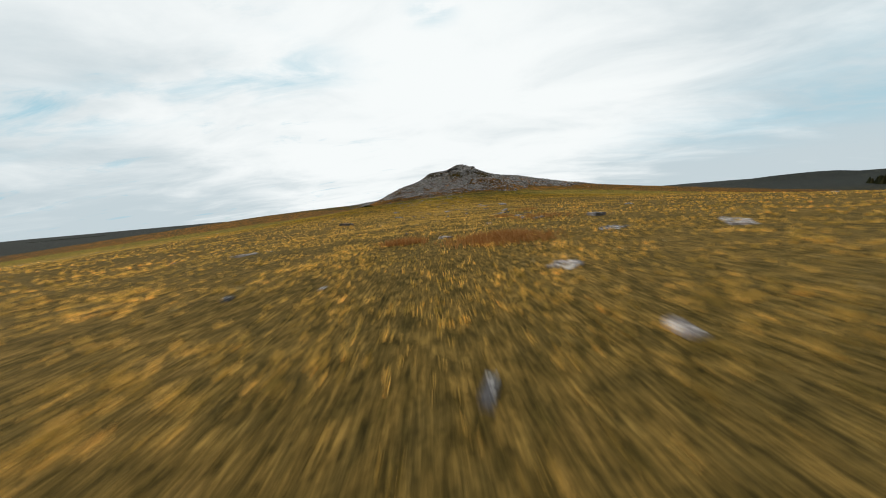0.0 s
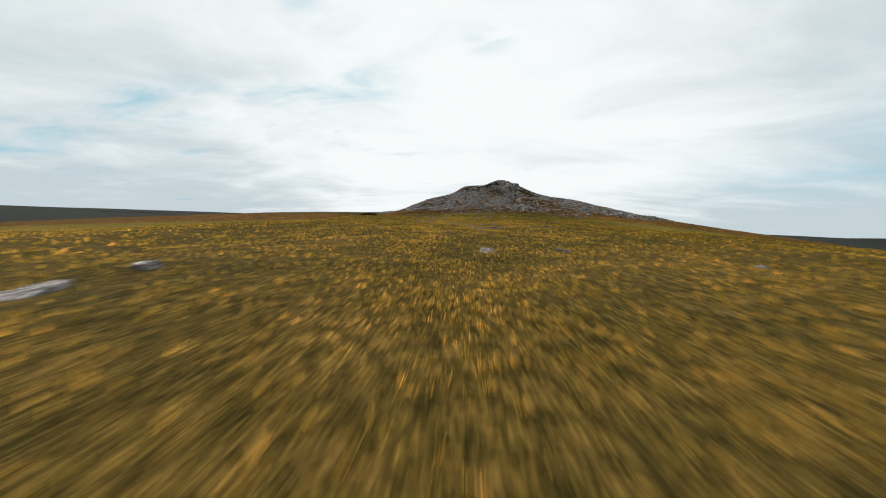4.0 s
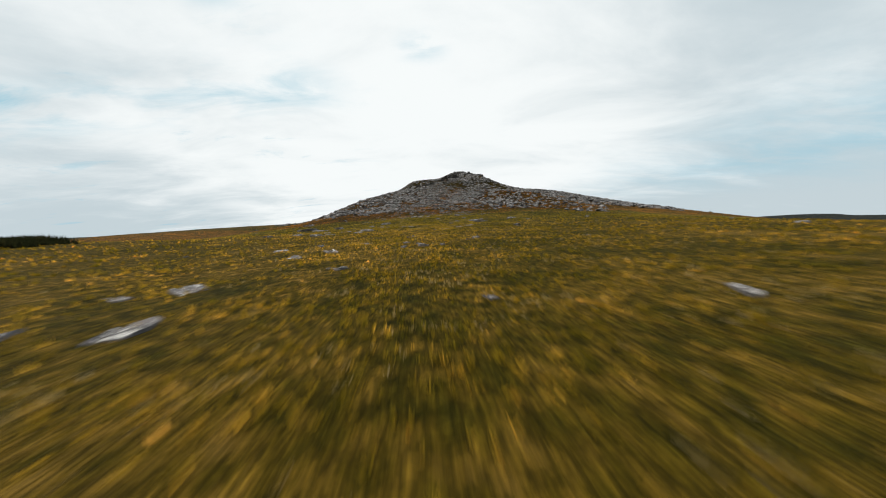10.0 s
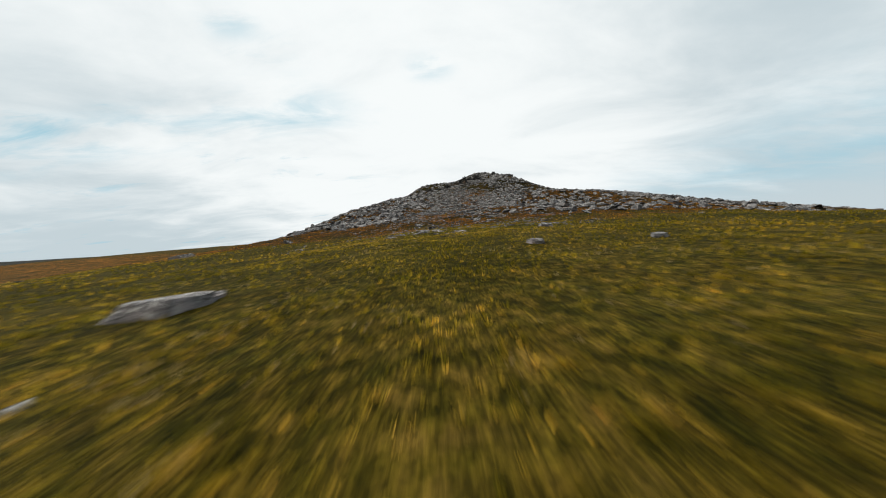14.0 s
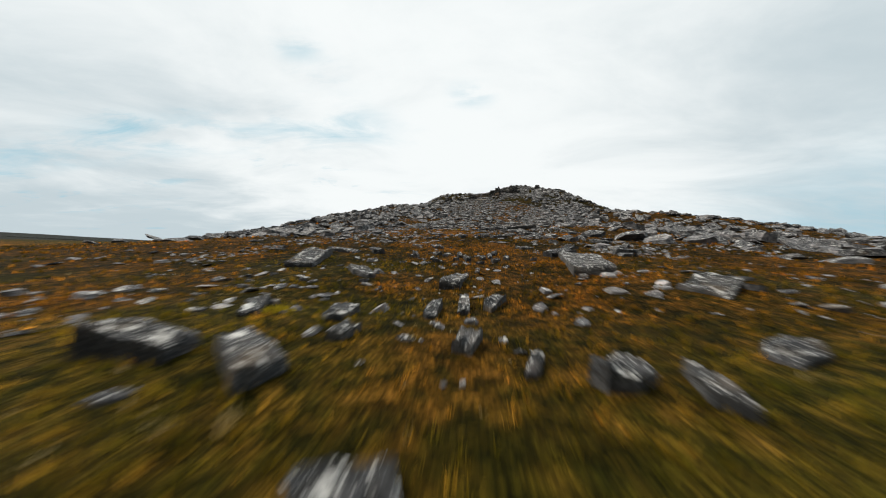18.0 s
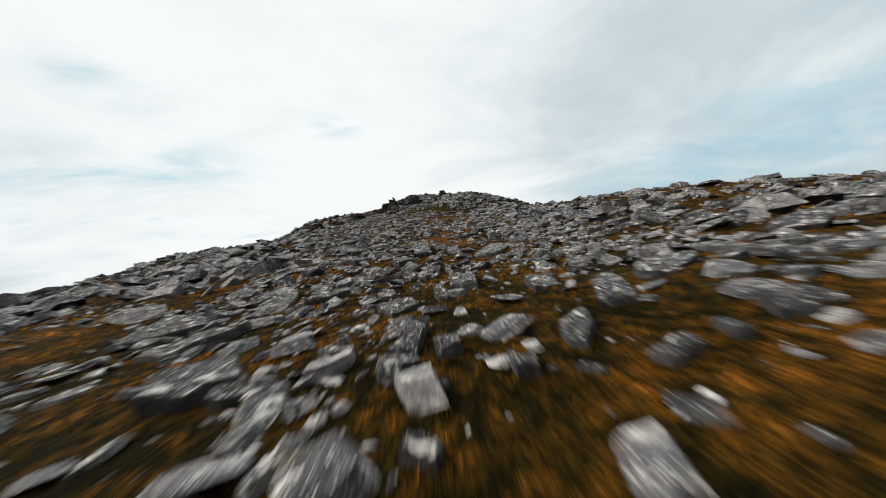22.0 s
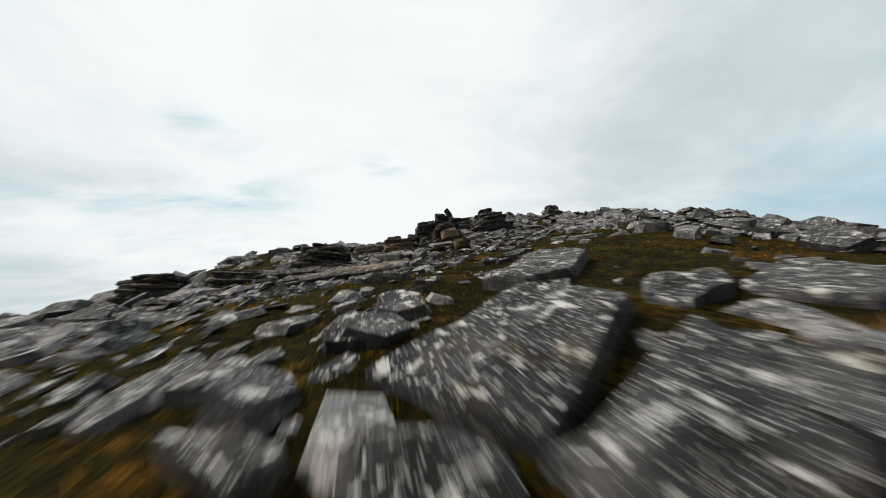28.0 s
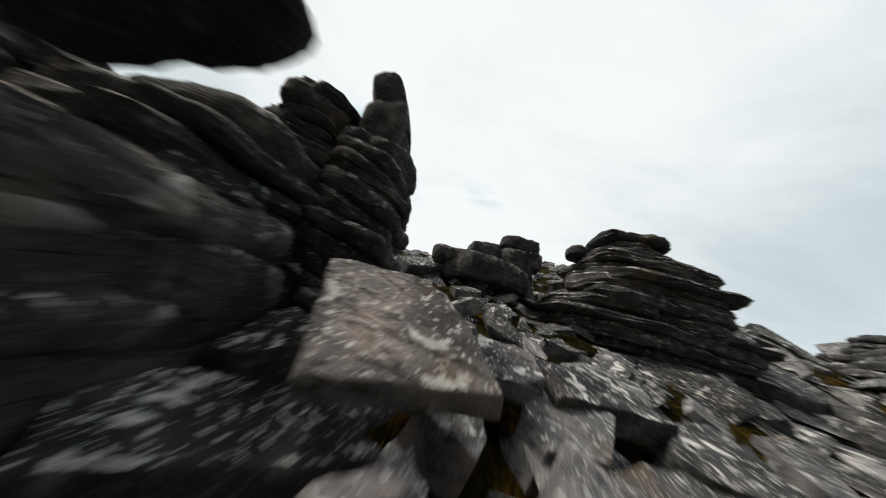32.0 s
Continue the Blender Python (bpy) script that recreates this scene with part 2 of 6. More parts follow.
def leafy(n, l, b, colour):
    """Blades let some light through."""
    l.new(colour, b.inputs["Base Color"])
    b.inputs["Roughness"].default_value = 0.75
    b.inputs["Specular IOR Level"].default_value = 0.12
    t = n.new("ShaderNodeBsdfTranslucent")
    l.new(colour, t.inputs["Color"])
    mix = n.new("ShaderNodeMixShader")
    mix.inputs[0].default_value = 0.62
    l.new(b.outputs[0], mix.inputs[1])
    l.new(t.outputs[0], mix.inputs[2])
    l.new(mix.outputs[0], n["Material Output"].inputs["Surface"])


def make_blades():
    m, n, l, b = material("grass_blades")
    col, fine = turf_colour(n, l)
    g = n.new("ShaderNodeNewGeometry")
    vary = ramp(n, l, g.outputs["Random Per Island"], [(0.0, (0.85, 0.84, 0.58)), (0.5, (1.75, 1.58, 1.22)), (0.85, (2.5, 2.17, 1.72)), (1.0, (3.3, 2.85, 2.4))])
    leafy(n, l, b, blend(n, l, 1.0, col, vary, "MULTIPLY"))
    return m


def make_rush():
    m, n, l, b = material("rush_blades")
    g = n.new("ShaderNodeNewGeometry")
    vary = ramp(n, l, g.outputs["Random Per Island"], [(0.0, (0.20, 0.085, 0.022)), (0.5, (0.38, 0.17, 0.05)), (1.0, (0.50, 0.30, 0.12))])
    leafy(n, l, b, vary)
    return m


def make_straw():
    m, n, l, b = material("dry_stalks")
    g = n.new("ShaderNodeNewGeometry")
    vary = ramp(n, l, g.outputs["Random Per Island"], [(0.0, (0.34, 0.23, 0.07)), (0.6, (0.54, 0.40, 0.16)), (1.0, (0.70, 0.56, 0.29))])
    leafy(n, l, b, vary)
    return m


def make_blossom():
    m, n, l, b = material("gorse_blossom")
    g = n.new("ShaderNodeNewGeometry")
    vary = ramp(n, l, g.outputs["Random Per Island"], [(0.0, (0.10, 0.11, 0.02)), (0.5, (0.45, 0.34, 0.02)), (1.0, (0.62, 0.48, 0.03))])
    leafy(n, l, b, vary)
    return m


def make_gorse():
    m, n, l, b = material("gorse")
    g = n.new("ShaderNodeNewGeometry")
    vary = ramp(n, l, g.outputs["Random Per Island"], [(0.0, (0.010, 0.013, 0.006)), (0.7, (0.030, 0.036, 0.014)), (1.0, (0.06, 0.055, 0.02))])
    leafy(n, l, b, vary)
    return m


def make_granite(name, tint, per_island, crust_tone=1.0, varied=False):
    m, n, l, b = material(name)
    g = n.new("ShaderNodeNewGeometry")
    pos = g.outputs["Position"]
    if per_island:
        rnd = g.outputs["Random Per Island"]
    else:
        rnd = n.new("ShaderNodeObjectInfo").outputs["Random"]
    grain = tex(n, l, "ShaderNodeTexNoise", pos, Scale=38.0, Detail=3.0, Roughness=0.7).outputs["Fac"]
    cloud = tex(n, l, "ShaderNodeTexNoise", pos, Scale=1.7, Detail=6.0, Roughness=0.65).outputs["Fac"]
    lich = tex(n, l, "ShaderNodeTexNoise", pos, Scale=3.6, Detail=6.0, Roughness=0.62, Distortion=0.6).outputs["Fac"]
    col = ramp(n, l, cloud, [(0.32, (0.026 * tint[0], 0.028 * tint[1], 0.031 * tint[2])), (0.50, (0.068 * tint[0], 0.071 * tint[1], 0.075 * tint[2])), (0.68, (0.16 * tint[0], 0.152 * tint[1], 0.152 * tint[2]))])
    col = blend(n, l, 1.0, col, ramp(n, l, rnd, [(0.0, (0.35, 0.36, 0.38)), (0.5, (0.95, 0.96, 0.98)), (1.0, (2.4, 2.35, 2.3))] if per_island or varied else [(0.0, (0.62, 0.63, 0.66)), (0.6, (1.0, 1.0, 1.0)), (1.0, (1.32, 1.25, 1.16))]), "MULTIPLY")
    col = blend(n, l, 1.0, col, ramp(n, l, grain, [(0.35, (0.72, 0.72, 0.72)), (0.65, (1.2, 1.2, 1.2))]), "MULTIPLY")
    # pale crusts of lichen, mostly on top faces, and a little yellow-brown
    s = n.new("ShaderNodeSeparateXYZ")
    l.new(g.outputs["Normal"], s.inputs[0])
    up = remap(n, l, s.outputs["Z"], 0.0, 0.8, 0.10, 1.0)
    spots = tex(n, l, "ShaderNodeTexNoise", pos, Scale=19.0, Detail=3.0, Roughness=0.6).outputs["Fac"]
    crust = arith(n, l, "MULTIPLY", arith(n, l, "MAXIMUM", remap(n, l, lich, 0.575, 0.60), remap(n, l, spots, 0.60, 0.625)), up)
    col = blend(n, l, crust, col, (0.72 * crust_tone, 0.715 * crust_tone, 0.69 * crust_tone))
    stain = tex(n, l, "ShaderNodeTexNoise", pos, Scale=0.9, Detail=4.0, Roughness=0.6).outputs["Fac"]
    col = blend(n, l, remap(n, l, stain, 0.56, 0.72, 0.0, 0.45), col, (0.17, 0.115, 0.06))
    # fine cracks along the bedding
    stretch = n.new("ShaderNodeMapping")
    stretch.inputs["Scale"].default_value = (0.8, 0.8, 6.5)
    stretch.inputs["Rotation"].default_value = (0.05, 0.10, 0.0)
    l.new(pos, stretch.inputs[0])
    bedding = tex(n, l, "ShaderNodeTexNoise", stretch.outputs[0], Scale=1.0, Detail=3.0, Roughness=0.5).outputs["Fac"]
    crack = remap(n, l, arith(n, l, "ABSOLUTE", arith(n, l, "SUBTRACT", bedding, 0.5), 0.0), 0.006, 0.022, 1.0, 0.0)
    col = blend(n, l, arith(n, l, "MULTIPLY", crack, 0.75), col, (0.030, 0.027, 0.022))
    l.new(col, b.inputs["Base Color"])
    b.inputs["Roughness"].default_value = 0.85
    b.inputs["Specular IOR Level"].default_value = 0.25
    bump = n.new("ShaderNodeBump")
    bump.inputs["Strength"].default_value, bump.inputs["Distance"].default_value = 0.7, 0.03
    rough = arith(n, l, "SUBTRACT", arith(n, l, "ADD", grain, arith(n, l, "MULTIPLY", cloud, 2.5)), arith(n, l, "MULTIPLY", crack, 0.8))
    l.new(rough, bump.inputs["Height"])
    l.new(bump.outputs[0], b.inputs["Normal"])
    return m


TURF, BLADES, RUSH, GORSE, BLOSSOM, STRAW = make_turf(), make_blades(), make_rush(), make_gorse(), make_blossom(), make_straw()
GRANITE = make_granite("granite", (0.88, 0.88, 0.885), False)
# warm brown rock, its tint raised further for light on the front faces
WARM_LIT_GRANITE = make_granite("warm_lit_granite", (5.4, 3.9, 2.7), False, 0.8)
PALE_GRANITE = make_granite("pale_granite", (2.5, 2.3, 2.25), False)
BROWN_GRANITE = make_granite("brown_granite", (2.6, 2.0, 1.45), False, 0.7)
# the same granite with the shade of the outcrops put into its colour
SHADED_GRANITE = make_granite("shaded_granite", (0.50, 0.48, 0.45), False, 0.55)
CLITTER = make_granite("granite_clitter", (1.55, 1.52, 1.52), True)
PALE_CLITTER = make_granite("pale_clitter", (2.1, 2.0, 1.95), True)
PALE_LOOSE = make_granite("pale_loose_granite", (2.1, 2.0, 1.95), False, varied=True)
LOOSE_GRANITE = make_granite("loose_granite", (1.55, 1.52, 1.52), False, varied=True)

# ---------------------------------------------------------------- the lie of the land


def lattice(x, y, seed):
    """Smooth value noise, -1 to 1, with a step of one unit."""
    xi, yi = np.floor(x), np.floor(y)
    fx, fy = x - xi, y - yi
    fx, fy = fx * fx * (3 - 2 * fx), fy * fy * (3 - 2 * fy)

    def h(a, b):
        v = np.sin(a * 127.1 + b * 311.7 + seed * 74.7) * 43758.5453
        return (v - np.floor(v)) * 2 - 1

    return (h(xi, yi) * (1 - fx) + h(xi + 1, yi) * fx) * (1 - fy) + (h(xi, yi + 1) * (1 - fx) + h(xi + 1, yi + 1) * fx) * fy


def fbm(x, y, seed, octaves=3):
    total = 0
    for k in range(octaves):
        total = total + lattice(x * 2 ** k, y * 2 ** k, seed + k) / 2 ** k
    return total


RISE_Y = (-80, 0, 60, 120, 180, 240, 300, 350, 420, 560)
RISE_Z = (0.00, -0.03, 0.45, 1.75, 2.94, 5.86, 12.49, 18.49, 19.95, 7.74)
TILT, FALL_WEST, FALL_EAST = 1.9464, -4.13, -6.15
# knolls of the tor: centre, half widths, height, turn in radians
KNOLLS = (
    (10.3, 407.6, 31.4, 25.8, 20.48, 0.58),
    (-31.1, 393.7, 32.6, 30.5, 7.21, -0.00),
    (29.5, 376.2, 44.2, 21.7, 6.88, 0.33),
    (80.9, 355.6, 46.9, 44.0, 5.48, 0.08),
    (-65.7, 351.0, 43.6, 51.1, 9.64, 0.39),
    (41.7, 320.7, 43.8, 19.6, 3.67, -0.46),
    (-3.6, 399.3, 119.0, 87.9, 9.96, -0.12),
    (-113.8, 356.2, 81.4, 85.2, -13.77, 0.08),
    (118.3, 359.1, 69.8, 70.1, 1.40, -0.00),
    (23.0, 388.5, 7.1, 16.5, 4.85, 0.56),
    (-33.5, 401.0, 13.0, 18.0, 5.20, 0.39),
    (-56.0, 172.0, 18.0, 24.0, 1.80, 0.00),
)


def smooth_step(v, lo, hi):
    v = np.clip((v - lo) / (hi - lo), 0, 1)
    return v * v * (3 - 2 * v)


def rise(y):
    """Height of the moor along the way, with its corners rounded."""
    return sum(np.interp(y + d, RISE_Y, RISE_Z) for d in (-24, -12, 0, 12, 24)) / 5


def hill(x, y):
    z = rise(y) + TILT * np.tanh(x / 150)
    z = z + FALL_WEST * (np.sqrt(1 + (np.minimum(x, 0) / 60) ** 2) - 1) + FALL_EAST * (np.sqrt(1 + (np.maximum(x, 0) / 60) ** 2) - 1)
    z = z - 0.07 * np.maximum(y - 540, 0)
    for cx, cy, sx, sy, h, turn in KNOLLS:
        u = (x - cx) * math.cos(turn) + (y - cy) * math.sin(turn)
        v = -(x - cx) * math.sin(turn) + (y - cy) * math.cos(turn)
        z = z + h / (1 + (u / sx) ** 2 + (v / sy) ** 2) ** 1.5
    return z


TY = np.array([p[0] for p in TRAIL], float)
TX = np.array([p[1] for p in TRAIL], float)
TZ = np.array([p[2] for p in TRAIL], float)


def spline(y, values):
    """Catmull-Rom through the trail's stations, flat past its ends."""
    u = np.clip((np.asarray(y, float) - TY[0]) / 20.0, 0, len(TY) - 1.0001)
    i = np.floor(u).astype(int)
    f = u - i
    a, b, c, d = (values[np.clip(i + k, 0, len(TY) - 1)] for k in (-1, 0, 1, 2))
    return 0.5 * (2 * b + (c - a) * f + (2 * a - 5 * b + 4 * c - d) * f ** 2 + (3 * b - a - 3 * c + d) * f ** 3)


TD = TZ - hill(TX, TY)

# far hills east of the moor: centre, half widths, height
FAR_HILLS = ((1235, 1085, 105, 120, 23), (1290, 1000, 110, 110, 11), (1500, 900, 220, 220, 10))


# finer lie of the trail: how far it stands above or below the smooth slope, by y, and humps beside it: x, y, half widths, height
LIFT_Y = (0, 24, 33, 48, 200, 222, 232, 244, 252, 258, 264, 275, 281, 288, 298, 306.5, 309, 313, 330, 337, 343, 351, 357, 362, 368, 374, 380)
LIFT_Z = (0, -0.1, -0.2, 0.0, 0.0, 0.35, 0.50, 0.35, 0.15, 0.30, 0.45, 0.30, 0.25, 0.25, 0.05, -0.45, -0.35, 0.0, 0.05, 0.35, 0.80, 0.75, 0.80, 0.35, -0.10, 0.05, 0.0)
HUMPS = ((21, 368, 6, 5, -0.7), (-22, 391, 13, 7, 0.9), (-45, 352, 8, 8, 1.2), (-33, 366, 10, 6, -1.0), (-40, 364, 5, 6, 1.2), (-18.5, 319, 6, 8, 0.75), (-12.5, 328, 4, 5, 0.4), (2.5, 284, 7, 6, 0.7), (-6, 291, 3.5, 7, 0.4), (-7.5, 258, 3.5, 4, 0.45))


def lift(x, y):
    z = sum(np.interp(y + d, LIFT_Y, LIFT_Z) for d in (-2, 0, 2)) / 3 * np.exp(-((x - spline(y, TX)) / 13.0) ** 4)
    for cx, cy, sx, sy, h in HUMPS:
        z = z + h * np.exp(-((x - cx) / sx) ** 2 - ((y - cy) / sy) ** 2)
    return z


def ground_z(x, y, rough=True):
    x, y = np.asarray(x, float), np.asarray(y, float)
    near = hill(x, y) + spline(y, TD) * np.exp(-((x - spline(y, TX)) / 22.0) ** 2) * smooth_step(y, -60, 0) * (1 - smooth_step(y, 384, 410))
    plain = -46 + 20 * smooth_step(x + 0.25 * y, -200, 500) + 2.5 * fbm(x / 260, y / 260, 11)
    for cx, cy, sx, sy, h in FAR_HILLS:
        plain = plain + h / (1 + ((x - cx) / sx) ** 2 + ((y - cy) / sy) ** 2) ** 1.3 * (1 + 0.16 * fbm(x / 70, y / 70, 5))
    near = near + lift(x, y)
    gap = near - plain
    z = plain + 0.5 * (gap + np.sqrt(gap * gap + 30.0)) - 15.0 / (np.abs(gap) + 8.0)
    if rough:
        z = z + 0.10 * fbm(x / 2.3, y / 2.3, 3, 3) + 0.35 * fbm(x / 17, y / 17, 8, 2) * smooth_step(np.abs(x - spline(y, TX)), 3, 25)
    return z


def spaced(lo, hi, step, far, growth):
    """Even steps from lo to hi, then wider and wider ones out to far."""
    mid = list(np.arange(lo, hi + step / 2, step))
    for sign, start, end in ((-1, lo, -far), (1, hi, far)):
        s, v, more = step, start, []
        while (end - v) * sign > 0:
            s *= growth
            v += sign * s
            more.append(v)
        mid = more[::-1] + mid if sign < 0 else mid + more
    return np.array(mid)


def mesh_from(name, verts, faces, mat, smooth=True):
    """A mesh from arrays: verts n x 3, faces m x 3 or m x 4."""
    me = bpy.data.meshes.new(name)
    k = faces.shape[1]
    me.vertices.add(len(verts))
    me.vertices.foreach_set("co", np.ascontiguousarray(verts, np.float32).ravel())
    me.loops.add(faces.size)
    me.loops.foreach_set("vertex_index", np.ascontiguousarray(faces, np.int32).ravel())
    me.polygons.add(len(faces))
    me.polygons.foreach_set("loop_start", np.arange(0, faces.size, k, dtype=np.int32))
    me.polygons.foreach_set("loop_total", np.full(len(faces), k, np.int32))
    me.polygons.foreach_set("use_smooth", np.full(len(faces), smooth))
    me.update(calc_edges=True)
    me.materials.append(mat)
    return me


def build_ground():
    gx = spaced(-30, 18, 0.75, 4600, 1.075)
    gy = spaced(-8, 404, 0.85, 4600, 1.085)
    xx, yy = np.meshgrid(gx, gy)
    zz = ground_z(xx, yy)
    verts = np.stack([xx, yy, zz], -1).reshape(-1, 3)
    nx, ny = len(gx), len(gy)
    i = (np.arange(ny - 1)[:, None] * nx + np.arange(nx - 1)[None, :]).ravel()
    faces = np.stack([i, i + 1, i + nx + 1, i + nx], -1)
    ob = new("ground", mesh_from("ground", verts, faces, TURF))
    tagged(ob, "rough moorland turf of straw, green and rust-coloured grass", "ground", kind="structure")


build_ground()

# ---------------------------------------------------------------- rocks


def slab_hull(seed, flat, points=15, round_off=0.0):
    """An angular block of granite about one metre long, its base at z = -0.35 of its height."""
    rng = random.Random(seed)
    bm = bmesh.new()
    for k in range(points):
        while True:
            p = Vector((rng.uniform(-1, 1), rng.uniform(-1, 1), rng.uniform(-1, 1)))
            q = (abs(p.x) ** 3.2 + abs(p.y) ** 3.2 + abs(p.z) ** 4.5)
            if 0.55 < q < 1.0:
                break
        bm.verts.new((p.x * 0.5, p.y * 0.36, p.z * 0.5 * flat))
    res = bmesh.ops.convex_hull(bm, input=list(bm.verts))
    bmesh.ops.delete(bm, geom=[v for v in bm.verts if not v.link_faces], context="VERTS")
    bmesh.ops.dissolve_limit(bm, angle_limit=radians(14), verts=list(bm.verts), edges=list(bm.edges))
    if round_off:
        bmesh.ops.bevel(bm, geom=list(bm.edges), offset=round_off, offset_type="OFFSET", segments=2, profile=0.6, affect="EDGES", clamp_overlap=True)
    bmesh.ops.triangulate(bm, faces=list(bm.faces))
    return bm


def slab_prism(seed, flat, bevel=0.0):
    """A flat slab about one metre long, split from the bedrock: five to seven straight sides."""
    rng = random.Random(seed)
    bm = bmesh.new()
    n = rng.choice((5, 5, 6, 6, 7))
    ang = sorted((k + rng.uniform(-0.32, 0.32)) * 2 * math.pi / n for k in range(n))
    rad = [rng.uniform(0.40, 0.56) for a in ang]
    lean = (rng.uniform(-0.08, 0.08), rng.uniform(-0.08, 0.08))
    tilt_ = (rng.uniform(-0.12, 0.12), rng.uniform(-0.12, 0.12))
    rows_ = []
    for z, grow in ((-0.5, 1.06), (0.5, rng.uniform(0.78, 0.95))):
        ring = []
        for a, r in zip(ang, rad):
            x_, y_ = math.cos(a) * r * grow + lean[0] * z, math.sin(a) * r * 0.74 * grow + lean[1] * z
            ring.append(bm.verts.new((x_, y_, (z + tilt_[0] * x_ + tilt_[1] * y_ + rng.uniform(-0.05, 0.05)) * flat)))
        rows_.append(ring)
    bm.faces.new(rows_[0][::-1])
    bm.faces.new(rows_[1])
    for k in range(n):
        bm.faces.new((rows_[0][k], rows_[0][(k + 1) % n], rows_[1][(k + 1) % n], rows_[1][k]))
    if bevel:
        bmesh.ops.bevel(bm, geom=list(bm.edges), offset=bevel, offset_type="OFFSET", segments=2, profile=0.6, affect="EDGES", clamp_overlap=True)
    bmesh.ops.triangulate(bm, faces=list(bm.faces))
    return bm


def hull_arrays(seed, flat, points):
    bm = slab_prism(seed, flat) if seed % 3 else slab_hull(seed, flat, points)
    bm.verts.ensure_lookup_table()
    v = np.array([tuple(a.co) for a in bm.verts])
    f = np.array([[a.index for a in fc.verts] for fc in bm.faces])
    bm.free()
    return v, f


def worn_rock(seed, flat, cuts=2):
    """A boulder with bevelled edges, worn and pitted."""
    bm = slab_prism(seed, flat, 0.028) if seed % 10 < 7 else slab_hull(seed, flat, 14, 0.035)
    bmesh.ops.subdivide_edges(bm, edges=[e for e in bm.edges if e.calc_length() > 0.22], cuts=cuts, use_grid_fill=False)
    bmesh.ops.triangulate(bm, faces=list(bm.faces))
    off = Vector((seed * 3.7, seed * 1.3, 0))
    for v in bm.verts:
        v.co += v.normal * (0.030 * noise.noise(v.co * 3 + off) + 0.016 * noise.noise(v.co * 9 + off))
    me = bpy.data.meshes.new("boulder")
    bm.to_mesh(me)
    bm.free()
    me.polygons.foreach_set("use_smooth", np.full(len(me.polygons), True))
    me.set_sharp_from_angle(angle=radians(30))
    me.materials.append(GRANITE)
    return me


HULLS = [hull_arrays(100 + k, (0.12, 0.17, 0.23, 0.34)[k % 4], 12) for k in range(18)]
def plate_rock(seed, rough=0.016):
    """A split slab, one metre by one: four to six straight sides meeting in sharp corners, its top uneven."""
    rng = random.Random(seed)
    bm = bmesh.new()
    corners = [Vector((sx * rng.uniform(0.34, 0.52), sy * rng.uniform(0.32, 0.52), 0)) for sx, sy in ((-1, -1), (1, -1), (1, 1), (-1, 1))]
    for k in range(rng.choice((0, 1, 1, 2, 2))):
        j = rng.randrange(len(corners))
        a, b, c = corners[j - 1], corners[j], corners[(j + 1) % len(corners)]
        corners[j:j + 1] = [b.lerp(a, rng.uniform(0.2, 0.5)), b.lerp(c, rng.uniform(0.2, 0.5))]
    off = Vector((seed * 3.7, seed * 1.3, 0))
    tip = (rng.uniform(-0.25, 0.25), rng.uniform(-0.25, 0.25))
    edge = []
    for a, b in zip(corners, corners[1:] + corners[:1]):
        steps = max(2, int((b - a).length / 0.11))
        edge += [a.lerp(b, k / steps) for k in range(steps)]
    n = len(edge)
    loops = []
    for z, grow in ((-0.5, 1.04), (0.22, 1.0), (0.44, 0.985), (0.5, 0.955), (0.5, 0.66), (0.5, 0.33)):
        ring = []
        for p in edge:
            q = p * grow
            chip = 1 + 0.05 * noise.noise(p * 5 + off) + 0.025 * noise.noise(p * 14 + Vector((0, 0, z * 3)) + off)
            up = z + (tip[0] * q.x + tip[1] * q.y + 0.22 * noise.noise(q * 2.2 + off) + 0.10 * noise.noise(q * 6 + off) if z > 0 else 0)
            ring.append(bm.verts.new((q.x * chip, q.y * chip, up)))
        loops.append(ring)
    bm.faces.new(loops[0][::-1])
    bm.faces.new(loops[-1])
    for low_, top_ in zip(loops, loops[1:]):
        for k in range(n):
            bm.faces.new((low_[k], low_[(k + 1) % n], top_[(k + 1) % n], top_[k]))
    bmesh.ops.triangulate(bm, faces=list(bm.faces))
    me = bpy.data.meshes.new("plate")
    bm.to_mesh(me)
    bm.free()
    me.polygons.foreach_set("use_smooth", np.full(len(me.polygons), True))
    me.set_sharp_from_angle(angle=radians(35))
    me.materials.append(GRANITE)
    return me


WORN = [worn_rock(300 + k, (0.22, 0.30, 0.26, 0.36, 0.28, 0.42, 0.24, 0.5, 0.62, 0.75)[k % 10]) for k in range(30)]


# broad slabs on the upper way: x, y, length, breadth, height, heading
SLABS = (
    (-7.7, 340.6, 1.44, 1.38, 0.29, 60), 
    (-6.5, 341.0, 0.89, 0.48, 0.20, 80), 
    (-8.5, 349.1, 1.06, 0.68, 0.26, 176),
    (-6.3, 348.9, 3.11, 1.12, 0.26, 20), 
    (-9.4, 359.7, 1.15, 0.38, 0.32, 152), (-8.4, 358.3, 0.78, 0.28, 0.21, 156),
    (-10.6, 362.0, 0.89, 0.62, 0.27, 128), 
    (-0.3, 381.0, 1.80, 0.90, 0.42, 82),
    (0.7, 380.1, 2.00, 1.20, 0.42, 30), (3.6, 381.8, 4.70, 1.70, 0.42, 36),
)
